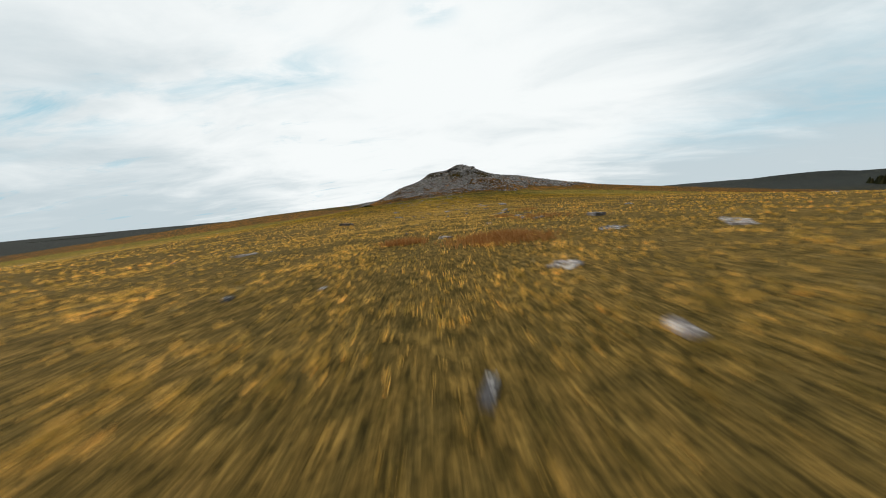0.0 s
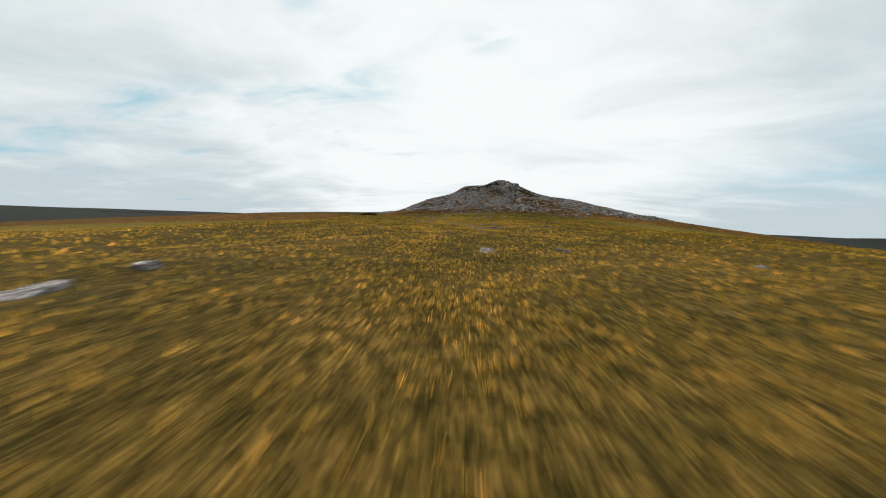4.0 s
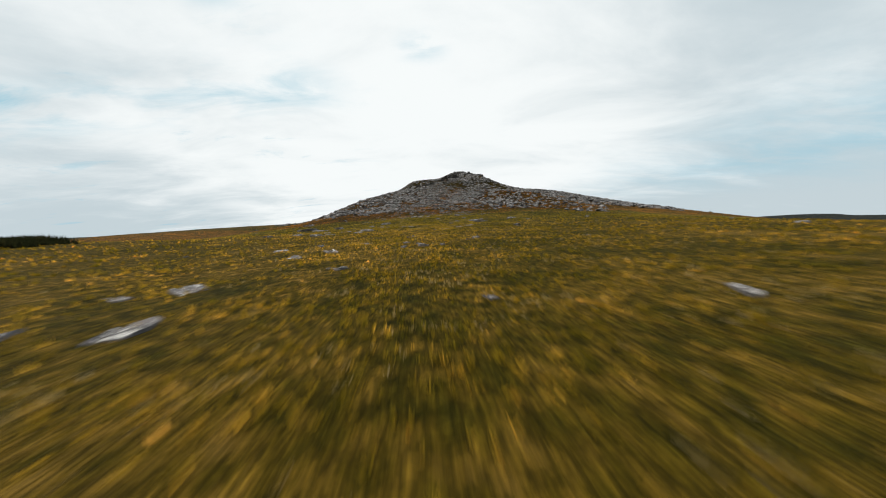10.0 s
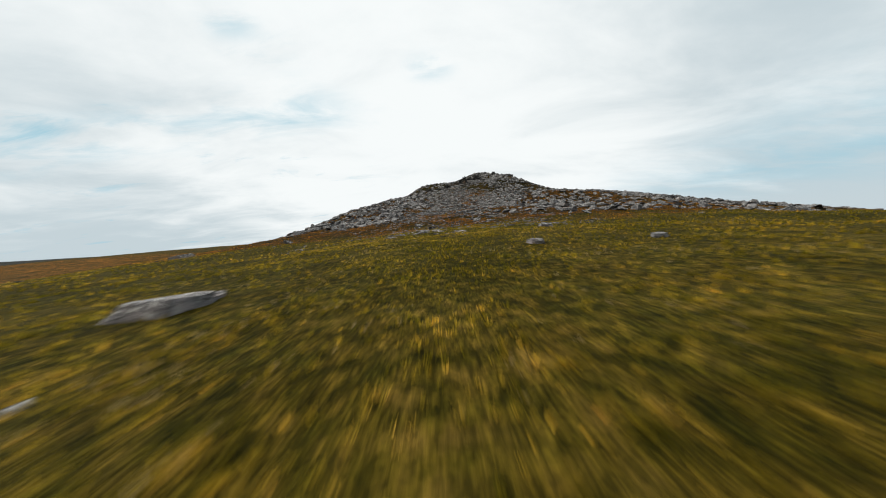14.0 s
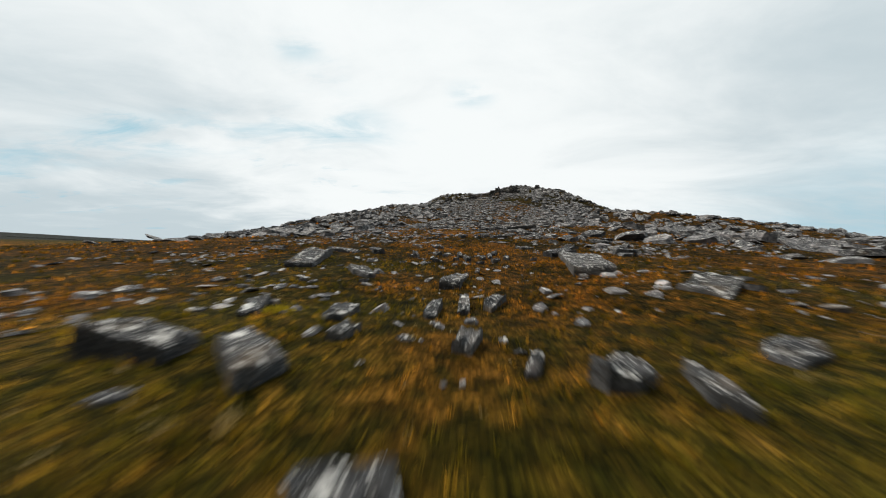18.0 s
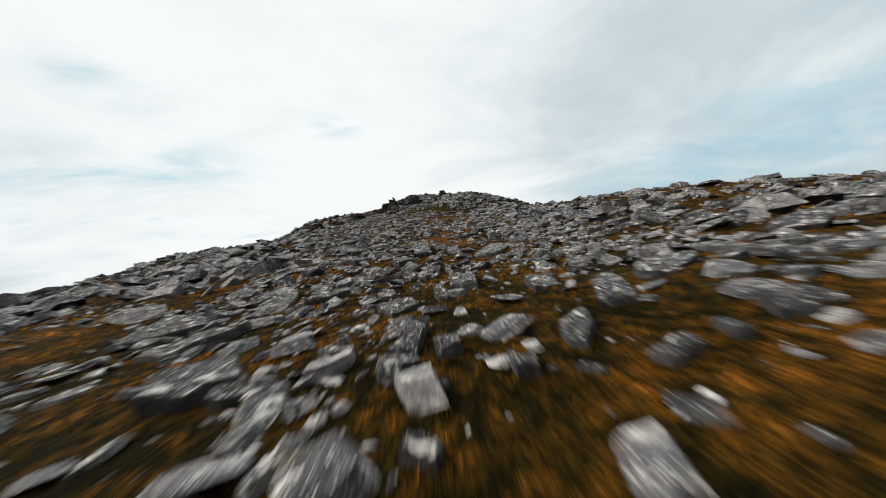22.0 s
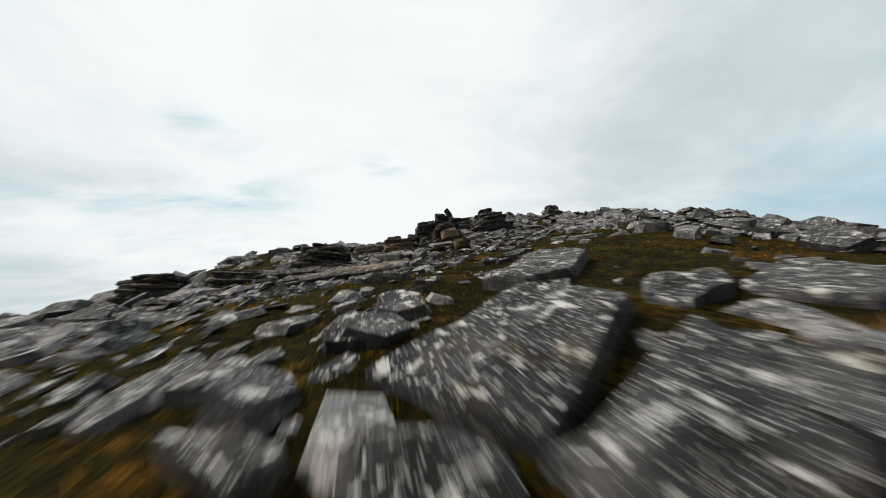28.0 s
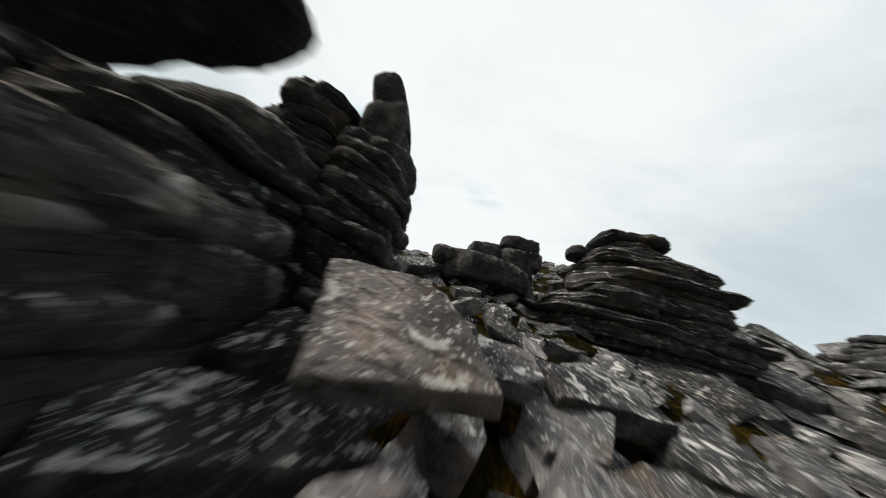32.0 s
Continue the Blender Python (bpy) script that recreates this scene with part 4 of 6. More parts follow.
MOOR_H = (
    (-23.6, 184.2, 2.40, 1.00, 0.15, 140), (-16.8, 186.6, 1.25, 0.75, 0.15, 104), (-22.9, 194.5, 1.25, 0.75, 0.15, 114),
    (-2.9, 197.8, 2.40, 1.00, 0.15, 58), (-9.0, 198.9, 2.40, 1.00, 0.15, 62), (-37.9, 199.6, 2.40, 1.00, 0.15, 134),
)
WAYSIDE = GREAT_SLABS + MOOR_A + MOOR_B + MOOR_C + MOOR_D + MOOR_E + MOOR_F + MOOR_G + MOOR_H + WAYSIDE_A + WAYSIDE_B + WAYSIDE_C + WAYSIDE_D + WAYSIDE_E + WAYSIDE_F + WAYSIDE_G + WAYSIDE_H + WAYSIDE_I + WAYSIDE_J + WAYSIDE_K + WAYSIDE_L + WAYSIDE_M + WAYSIDE_N + WAYSIDE_O + WAYSIDE_P + WAYSIDE_Q


def bare(x, y):
    """0 where one of the slabs beside the way lies, 1 elsewhere."""
    free = np.ones(np.shape(x))
    for bx, by, w, d, h, heading in WAYSIDE + SLABS:
        c, n = math.cos(radians(heading)), math.sin(radians(heading))
        u, v = (x - bx) * c + (y - by) * n, -(x - bx) * n + (y - by) * c
        free = np.where((u / (0.55 * w + 0.1)) ** 2 + (v / (0.55 * d + 0.1)) ** 2 < 1, 0.0, free)
    return free


def rockiness(x, y):
    """How thickly the clitter lies: 0 on the open moor, 1 on the tor."""
    e = np.sqrt(((x - 20) / 160) ** 2 + ((y - 400) / 152) ** 2) + 0.16 * fbm(x / 22, y / 22, 21, 3)
    tor = 1 - smooth_step(e, 0.80, 1.02)
    lane = np.exp(-((x - spline(y, TX) - 1.0) / 3.2) ** 2) * (1 - smooth_step(y, 317, 335)) * (1 - 0.9 * np.exp(-((y - 308.5) / 5.0) ** 2))
    glade = np.exp(-((x - spline(y, TX) - 4.0) / 4.0) ** 2) * np.exp(-((y - 293) / 9.0) ** 2)
    meadow = np.exp(-((x - spline(y, TX) + 5.0) / 5.0) ** 2) * np.exp(-((y - 276) / 9.0) ** 2)
    lawn = np.exp(-((x - 0.5) / 7.0) ** 2) * np.exp(-((y - 360) / 9.0) ** 2)
    tor = tor * (1 - 0.7 * lane) * (1 - 0.8 * glade) * (1 - 0.8 * meadow) * (1 - 0.8 * lawn) * (1 - 0.38 * smooth_step(y, 338, 352) * smooth_step(x, -8, 4) * (1 - smooth_step(y, 370, 376))) * (1 - 0.6 * smooth_step(y, 361, 366) * smooth_step(x, -6.5, -4) * (1 - smooth_step(x, 5, 12)) * (1 - smooth_step(y, 373, 376))) * (0.45 + 0.55 * smooth_step(y, 270, 306)) * (0.30 + 0.70 * smooth_step(fbm(x / 10, y / 10, 33, 3), -0.70, 0.20))
    return tor


def scatter(count, box, seed, keep):
    rng = np.random.default_rng(seed)
    x = rng.uniform(box[0], box[1], count)
    y = rng.uniform(box[2], box[3], count)
    ok = rng.uniform(0, 1, count) < keep(x, y)
    return x[ok], y[ok], rng


def turned(rng, n, tip):
    """Random turns: any heading, tipped by about so many radians."""
    a = rng.uniform(0, 2 * np.pi, n)
    b = rng.normal(0, tip, n)
    c = rng.normal(0, tip, n)
    ca, sa_, cb, sb, cc, sc = np.cos(a), np.sin(a), np.cos(b), np.sin(b), np.cos(c), np.sin(c)
    m = np.empty((n, 3, 3))
    m[:, 0, 0], m[:, 0, 1], m[:, 0, 2] = ca * cb, ca * sb * sc - sa_ * cc, ca * sb * cc + sa_ * sc
    m[:, 1, 0], m[:, 1, 1], m[:, 1, 2] = sa_ * cb, sa_ * sb * sc + ca * cc, sa_ * sb * cc - ca * sc
    m[:, 2, 0], m[:, 2, 1], m[:, 2, 2] = -sb, cb * sc, cb * cc
    return m


def joined_rocks(name, x, y, size, rng, tip, sink, label, near=None, single="", resting="", mats=None):
    """Many loose rocks too small or too far to pick apart, as one object; the 280 most weighty round the stretch near (x, y) apart."""
    n = len(x)
    z = ground_z(x, y) + size * sink
    rot = turned(rng, n, tip)
    gx = (ground_z(x + 0.6, y, False) - ground_z(x - 0.6, y, False)) / 1.2
    gy = (ground_z(x, y + 0.6, False) - ground_z(x, y - 0.6, False)) / 1.2
    up = np.stack([-gx, -gy, np.ones(n)], -1)
    up /= np.linalg.norm(up, axis=1)[:, None]
    ahead = np.cross(up, np.array([1.0, 0, 0]))
    ahead /= np.linalg.norm(ahead, axis=1)[:, None]
    rot = np.stack([np.cross(ahead, up), ahead, up], -1) @ rot
    kind = rng.integers(0, len(HULLS), n)
    joined = np.ones(n, bool)
    if near:
        meshes = [mesh_from("loose_rock", v, f, mats[1], smooth=False) for v, f in HULLS]
        joined[np.argsort(np.hypot(x - near[0], y - near[1]) / size)[:280]] = False
        for i in np.nonzero(~joined)[0]:
            ob = new(single, meshes[kind[i]])
            ob.matrix_world = Matrix.Translation((x[i], y[i], z[i])) @ (Matrix(rot[i].tolist()) * float(size[i])).to_4x4()
            tagged(ob, ("large broken" if size[i] > 1.0 else "middling broken" if size[i] > 0.5 else "small angular") + " block of lichened granite " + resting, "rock", group=name.replace("_", " "), kind="thing")
    vs, fs, at = [], [], 0
    for k, (v, f) in enumerate(HULLS):
        sel = np.nonzero((kind == k) & joined)[0]
        if not len(sel):
            continue
        w = np.einsum("nij,vj->nvi", rot[sel], v) * size[sel, None, None] + np.stack([x[sel], y[sel], z[sel]], -1)[:, None, :]
        vs.append(w.reshape(-1, 3))
        fs.append((f[None] + (np.arange(len(sel)) * len(v))[:, None, None]).reshape(-1, 3) + at)
        at += w.shape[0] * w.shape[1]
    ob = new(name, mesh_from(name, np.concatenate(vs), np.concatenate(fs), mats[0] if mats else CLITTER, smooth=False))
    return tagged(ob, label, "rocks", kind="stuff")


def sizes(rng, n, small, big, power=2.2):
    return small + (big - small) * rng.uniform(0, 1, n) ** power


# far clitter over the whole tor
x, y, rng = scatter(62000, (-190, 230, 246, 470), 1, lambda a, b: rockiness(a, b) * (np.abs(a - spline(b, TX)) > 14))
joined_rocks("rock_clitter", x, y, sizes(rng, len(x), 0.5, 3.4, 1.8), rng, 0.26, 0.07, "grey granite clitter strewn thickly over the tor slope")
# clitter near the way
x, y, rng = scatter(46000, (-34, 16, 233, 400), 2, lambda a, b: rockiness(a, b) * (np.abs(a - spline(b, TX)) <= 14) * bare(a, b) * np.where((a > spline(b, TX) + 1.5) & (b > 356) & (b < 370), 0.2, 1.0))
joined_rocks("rock_rubble", x, y, sizes(rng, len(x), 0.14, 1.35, 2.4), rng, 0.22, 0.05, "small angular granite rubble between the boulders", (-4, 372), "loose_rock", "among the boulders", (CLITTER, LOOSE_GRANITE))
# blocks lying close together round the summit
x, y, rng = scatter(1600, (1.5, 27, 352, 404), 8, lambda a, b: np.where((a < 10) & (b < 377), 0.0, 1.0) * (0.25 + 0.75 * smooth_step(fbm(a / 5, b / 5, 57, 3), -0.7, 0.3)))
joined_rocks("summit_blocks", x, y, sizes(rng, len(x), 0.4, 2.0, 2.0), rng, 0.24, 0.10, "broken granite blocks lying close together round the summit", (4, 384), "summit_block", "on the summit", (CLITTER, LOOSE_GRANITE))
# stones scattered on the moor
x, y, rng = scatter(9000, (-160, 160, 2, 300), 3, lambda a, b: (0.05 + 0.35 * smooth_step(fbm(a / 16, b / 16, 41, 3), 0.35, 1.1)) * smooth_step(np.abs(a - spline(b, TX)), 5, 12))
joined_rocks("moor_stones", x, y, sizes(rng, len(x), 0.12, 1.3, 3.0), rng, 0.12, 0.02, "pale granite stones scattered in the moor grass")

x, y, rng = scatter(24000, (-38, 8, 222, 318), 4, lambda a, b: 0.75 * smooth_step(b, 222, 254) * (1 - 0.6 * np.exp(-((a - spline(b, TX) - 1.0) / 3.5) ** 2)) * smooth_step(fbm(a / 5, b / 5, 51, 3), -0.6, 0.7) * bare(a, b))
joined_rocks("slope_stones", x, y, sizes(rng, len(x), 0.08, 0.62, 2.4), rng, 0.2, 0.06, "loose pale stones in the rusty grass below the tor", (-13, 262), "slope_stone", "in rusty grass", (PALE_CLITTER, PALE_LOOSE))

# ---------------------------------------------------------------- grass


def tufts(name, x, y, rng, tall, blades, width, mat, label, lean=0.5, fine=True, category="grass"):
    n = len(x)
    z = ground_z(x, y)
    base = np.stack([x, y, z], -1).repeat(blades, 0)
    m = n * blades
    a = rng.uniform(0, 2 * np.pi, m)
    h = tall.repeat(blades) * rng.uniform(0.55, 1.1, m)
    out_ = lean * rng.uniform(0.2, 1.0, m)
    d = np.stack([np.cos(a), np.sin(a), np.zeros(m)], -1)
    b_ = a + rng.uniform(0.8, 2.3, m)
    side_ = np.stack([np.cos(b_), np.sin(b_), np.zeros(m)], -1) * (width * rng.uniform(0.6, 1.3, m))[:, None]
    up = np.array([0, 0, 1.0])
    foot = base + d * (h * rng.uniform(0.0, 0.35, m))[:, None] - up * 0.02
    tip_ = foot + d * (h * out_)[:, None] + up * (h * (1.0 - 0.25 * out_))[:, None]
    if fine:
        mid_ = foot + d * (h * out_ * 0.35)[:, None] + up * (h * 0.6)[:, None]
        v = np.stack([foot - side_, foot + side_, mid_ + side_ * 0.7, mid_ - side_ * 0.7, tip_], 1).reshape(-1, 3)
        b = (np.arange(m) * 5)[:, None]
        f = np.concatenate([b + np.array([[0, 1, 2]]), b + np.array([[0, 2, 3]]), b + np.array([[3, 2, 4]])])
    else:
        v = np.stack([foot - side_, foot + side_, tip_], 1).reshape(-1, 3)
        f = np.arange(m * 3).reshape(-1, 3)
    ob = new(name, mesh_from(name, v, f, mat, smooth=True))
    return tagged(ob, label, category, kind="stuff")


def grassy(a, b):
    return np.clip(0.2 + 0.9 * smooth_step(fbm(a / 1.4, b / 1.4, 61, 2), -0.5, 0.6), 0, 1) * (1 - 0.5 * rockiness(a, b))


def along_trail(count, near, far, y0, y1, seed):
    """Places between two distances from the trail, on both sides."""
    rng = np.random.default_rng(seed)
    y = rng.uniform(y0, y1, count)
    off = rng.uniform(near, far, count) * np.where(rng.uniform(0, 1, count) < 0.5, -1, 1)
    x = spline(y, TX) + off
    ok = rng.uniform(0, 1, count) < grassy(x, y)
    return x[ok], y[ok], rng


x, y, rng = along_trail(105000, 0, 5, -1, 384, 5)
tufts("moor_grass", x, y, rng, rng.uniform(0.06, 0.20, len(x)), 7, 0.011, BLADES, "tussocky straw and green moor grass", fine=False)
x, y, rng = along_trail(105000, 5, 16, -1, 390, 6)
tufts("wayside_grass", x, y, rng, rng.uniform(0.07, 0.21, len(x)), 7, 0.016, BLADES, "tussocky moor grass beside the trail", fine=False)
x, y, rng = along_trail(130000, 16, 75, 4, 400, 7)
tufts("far_moor_grass", x, y, rng, rng.uniform(0.10, 0.26, len(x)), 7, 0.040, BLADES, "coarse moor grass spreading over the hillside", fine=False)


def dry(a, b):
    """Drifts of dead stalks, thin on the green turf and gone among the rocks."""
    return smooth_step(fbm(a / 0.9, b / 0.9, 71, 2), 0.05, 0.7) * smooth_step(fbm(a / 7, b / 7, 73, 2), -0.5, 0.5) * (1 - smooth_step(b, 225, 262))


rng = np.random.default_rng(15)
y = rng.uniform(-1, 262, 70000)
x = spline(y, TX) + rng.normal(0, 7.0, len(y))
ok = rng.uniform(0, 1, len(y)) < dry(x, y)
x, y = x[ok], y[ok]
tufts("dry_grass", x, y, rng, rng.uniform(0.07, 0.20, len(x)), 6, 0.008, STRAW, "bleached dry stalks standing in the moor grass", lean=0.45, fine=False)
# boulders: x, y, width, depth, height
BOULDERS_A = (
    (-5.5, 5.8, 0.37, 0.28, 0.10),
    (-3.3, 6.1, 0.28, 0.21, 0.06), 
    (-2.8, 13.6, 0.38, 0.29, 0.17),
    (-0.6, 14.2, 0.84, 0.63, 0.15), (9.8, 19.2, 1.31, 0.98, 0.38), 
    (-3.7, 25.1, 0.21, 0.16, 0.10), (-1.6, 26.9, 0.25, 0.18, 0.11),
    (5.1, 27.1, 0.41, 0.30, 0.08), (-2.1, 27.4, 0.23, 0.17, 0.10), (-8.3, 29.1, 0.66, 0.26, 0.13),
    (7.6, 28.9, 0.90, 0.36, 0.18),
)
BOULDERS_B = (
    (-14.1, 34.0, 2.14, 0.86, 0.43), 
    (-6.1, 40.0, 0.53, 0.39, 0.11), (-5.2, 40.2, 0.45, 0.34, 0.20), (-6.5, 40.9, 0.64, 0.28, 0.13),
    (-4.0, 41.1, 0.60, 0.24, 0.12), (-5.2, 41.3, 0.28, 0.21, 0.13), 
    (-5.2, 41.6, 0.26, 0.20, 0.06), (-3.0, 41.7, 0.22, 0.17, 0.09), (-2.4, 41.9, 0.36, 0.27, 0.10),
    (-4.2, 42.1, 0.85, 0.34, 0.17), (-3.2, 42.3, 0.20, 0.15, 0.09), (4.9, 43.6, 1.12, 0.44, 0.23),
)
BOULDERS_C = (
    (3.1, 44.6, 0.73, 0.29, 0.14), (1.8, 45.7, 0.67, 0.27, 0.13), 
    (9.5, 54.4, 1.59, 1.19, 0.35),
    (9.8, 57.7, 1.59, 1.19, 0.26), 
    (-14.5, 65.5, 0.91, 0.68, 0.32), 
    (-17.6, 91.1, 0.67, 0.50, 0.14), 
)
BOULDERS_D = (
    (-6.7, 92.5, 0.25, 0.19, 0.11),
    (-4.1, 93.5, 0.52, 0.21, 0.10), 
    (-2.0, 95.8, 0.38, 0.28, 0.11), 
    (3.9, 96.5, 0.85, 0.64, 0.19), 
    (3.9, 98.1, 1.21, 0.48, 0.24),
    (-17.4, 102.5, 0.40, 0.30, 0.18),
)
BOULDERS_E = (
    (-9.2, 116.5, 0.32, 0.24, 0.06),
    (-8.7, 116.6, 0.39, 0.16, 0.08), 
)
BOULDERS_F = (
    (-21.5, 125.3, 1.52, 0.61, 0.30),
    (-13.7, 125.6, 0.60, 0.45, 0.13), (-14.7, 125.7, 0.46, 0.35, 0.12), (-18.8, 129.6, 0.61, 0.46, 0.14),
    (-8.8, 130.6, 0.29, 0.12, 0.06), 
    (-9.4, 133.8, 0.22, 0.16, 0.07),
)
BOULDERS_G = (
    (-22.0, 138.5, 1.24, 0.93, 0.54), (-7.1, 139.2, 0.65, 0.49, 0.17),
    (-4.8, 139.6, 0.46, 0.34, 0.16), (-28.7, 141.4, 1.06, 0.79, 0.40),
    (0.4, 144.1, 0.33, 0.24, 0.15), (-23.1, 148.0, 0.67, 0.50, 0.30),
    (-13.8, 165.7, 0.37, 0.28, 0.07), (-14.8, 166.7, 0.28, 0.21, 0.08),
    (-15.2, 166.8, 0.47, 0.35, 0.21), (-14.8, 167.2, 0.52, 0.39, 0.23), (-29.6, 175.7, 1.32, 0.99, 0.25),
    (-33.3, 175.8, 1.39, 0.56, 0.28),
)
BOULDERS_H = (
    (-27.5, 176.0, 1.83, 1.38, 0.31), (-11.9, 177.0, 0.35, 0.26, 0.16), (-2.1, 177.2, 0.92, 0.69, 0.15),
    (-1.8, 178.7, 1.29, 0.52, 0.26), (-22.2, 180.3, 2.02, 0.81, 0.40),
    (-28.1, 181.3, 0.97, 0.72, 0.26),
    (-9.9, 190.7, 0.69, 0.28, 0.14),
    (-34.4, 192.9, 2.42, 1.82, 0.56), (-4.3, 195.0, 2.29, 1.72, 0.57),
    (-4.8, 200.0, 2.21, 1.66, 0.36),
)
BOULDERS_I = (
    (-2.9, 200.1, 1.69, 1.27, 0.32), (-33.2, 200.2, 2.24, 1.68, 0.58), (-22.0, 201.5, 0.41, 0.31, 0.18),
    (-7.9, 202.5, 1.28, 0.96, 0.22), (3.7, 202.5, 1.33, 1.00, 0.35), (-41.1, 202.7, 4.81, 1.92, 0.96),
    (-24.1, 205.3, 2.43, 1.82, 0.58), (5.2, 205.5, 2.08, 1.56, 0.41), (-2.2, 205.6, 1.11, 0.83, 0.37),
    (-12.2, 212.9, 1.07, 0.80, 0.38), (-15.2, 222.7, 0.32, 0.25, 0.15), (-17.1, 222.8, 0.48, 0.36, 0.22),
    (-16.2, 223.5, 0.32, 0.23, 0.14), (-16.1, 227.9, 0.13, 0.10, 0.06),
    (-5.9, 228.3, 1.82, 1.36, 0.65), 
)
BOULDERS_J = (
    (-15.5, 229.9, 0.18, 0.13, 0.08), (-16.8, 230.0, 0.23, 0.18, 0.10), (-16.5, 230.5, 0.22, 0.16, 0.08),
    (-14.6, 230.6, 0.37, 0.28, 0.12), (-13.8, 230.8, 0.32, 0.13, 0.07), 
    (-17.2, 231.0, 0.24, 0.18, 0.10), 
    (-23.7, 232.8, 1.39, 1.04, 0.26),
    (-17.8, 232.6, 0.41, 0.31, 0.17), (-15.7, 232.8, 0.19, 0.15, 0.09), (-23.0, 233.1, 0.81, 0.61, 0.20),
    (-15.2, 233.1, 0.40, 0.30, 0.18),
    (-14.7, 233.1, 0.31, 0.23, 0.14),
)
BOULDERS_K = (
    (-13.1, 233.3, 0.31, 0.24, 0.10), (-8.3, 233.7, 0.97, 0.38, 0.20),
    (-16.5, 238.5, 0.37, 0.28, 0.15), (-57.9, 239.9, 4.09, 3.07, 0.93),
    (-11.1, 239.7, 0.52, 0.39, 0.20), 
    (-17.3, 240.9, 0.50, 0.38, 0.23), 
)
BOULDERS_L = (
    (-15.9, 250.6, 0.34, 0.25, 0.07), (-14.3, 250.9, 0.22, 0.16, 0.10),
    (-12.6, 252.0, 0.42, 0.32, 0.16), 
)
BOULDERS_M = (
    (-14.1, 258.3, 0.31, 0.23, 0.14),
    (-13.3, 258.7, 0.51, 0.38, 0.23), (-15.6, 258.9, 0.40, 0.30, 0.15), (-17.2, 259.3, 0.52, 0.39, 0.15),
    (-15.0, 259.4, 0.35, 0.27, 0.16), 
    (-6.5, 261.9, 1.56, 1.17, 0.44), 
    (-14.4, 262.4, 0.39, 0.29, 0.17), 
)
BOULDERS_N = (
    (-16.3, 263.4, 0.27, 0.21, 0.12),
    (-17.1, 263.8, 0.35, 0.26, 0.16), (-18.3, 264.7, 0.41, 0.30, 0.18),
    (-3.9, 270.0, 2.02, 1.52, 0.35), (-18.0, 269.8, 0.52, 0.39, 0.18), 
    (-15.0, 270.1, 0.38, 0.28, 0.14),
)
BOULDERS_O = (
    (-14.2, 270.7, 0.24, 0.18, 0.10), 
    (-13.7, 272.6, 0.54, 0.41, 0.14), (-16.6, 272.8, 0.14, 0.11, 0.07),
    (-19.4, 273.3, 0.55, 0.41, 0.12), (-18.2, 273.8, 0.43, 0.32, 0.08),
    (-12.9, 277.1, 0.49, 0.37, 0.22), (-3.7, 277.5, 1.11, 0.84, 0.34),
    (-14.4, 281.0, 0.41, 0.22, 0.08),
    (-11.6, 280.8, 0.50, 0.38, 0.19),
)
BOULDERS_P = (
    (-16.8, 281.6, 0.33, 0.25, 0.14), 
    (-17.3, 284.0, 0.23, 0.18, 0.11), 
    (-23.1, 288.5, 1.41, 1.06, 0.38), 
    (-4.0, 286.9, 1.25, 0.94, 0.54), (-0.1, 286.3, 2.64, 1.98, 0.68), 
)
BOULDERS_Q = (
    (-7.4, 292.0, 1.75, 1.32, 0.32), (-13.8, 295.3, 0.14, 0.11, 0.07),
    (-14.3, 296.3, 0.19, 0.14, 0.09), (-15.1, 296.6, 0.17, 0.13, 0.08),
)
BOULDERS_R = (
    (-22.9, 305.8, 3.19, 2.39, 0.63), 
    (1.4, 308.4, 1.85, 1.38, 0.58),
    (0.7, 310.1, 2.76, 1.10, 0.55), 
)
BOULDERS_S = (
    (-18.5, 312.1, 1.66, 1.25, 0.70),
    (11.6, 314.5, 2.93, 2.20, 0.98), 
    (-12.7, 316.8, 0.54, 0.40, 0.14), (-4.8, 317.4, 0.51, 0.38, 0.23),
)
BOULDERS_T = (
    (-16.5, 326.5, 2.58, 1.93, 0.64), 
)
BOULDERS_U = (
    (-8.3, 338.1, 1.11, 0.82, 0.27), (-6.3, 338.1, 1.29, 0.97, 0.58),
    (-4.4, 338.2, 1.12, 0.84, 0.50), (-9.9, 338.4, 0.99, 0.44, 0.20), (-7.9, 339.5, 0.95, 0.71, 0.42),
    (-7.2, 339.8, 0.57, 0.43, 0.25), (-2.4, 340.1, 0.98, 0.74, 0.34), (-6.3, 340.4, 0.71, 0.53, 0.32),
    (-6.9, 340.7, 0.30, 0.22, 0.13), 
    (-2.7, 345.8, 0.68, 0.51, 0.24), 
    (-13.5, 346.7, 0.97, 0.73, 0.17),
)
BOULDERS_V = (
    (-3.0, 346.9, 0.62, 0.47, 0.26), 
    (-22.6, 349.6, 1.31, 0.97, 0.48), (6.3, 351.9, 4.30, 1.72, 0.86), (-20.0, 354.5, 2.71, 2.03, 0.75),
    (-6.7, 358.8, 0.39, 0.29, 0.07), 
    (-7.8, 359.9, 0.53, 0.40, 0.10),
)
BOULDERS_W = (
    (-4.8, 365.2, 0.48, 0.36, 0.22),
    (-1.4, 365.9, 1.41, 1.06, 0.32), 
    (4.6, 367.9, 2.49, 1.87, 0.49), 
    (0.7, 368.6, 1.00, 0.40, 0.20), 
    (4.1, 370.0, 1.46, 1.09, 0.60), 
    (-5.0, 370.9, 0.41, 0.31, 0.19),
)
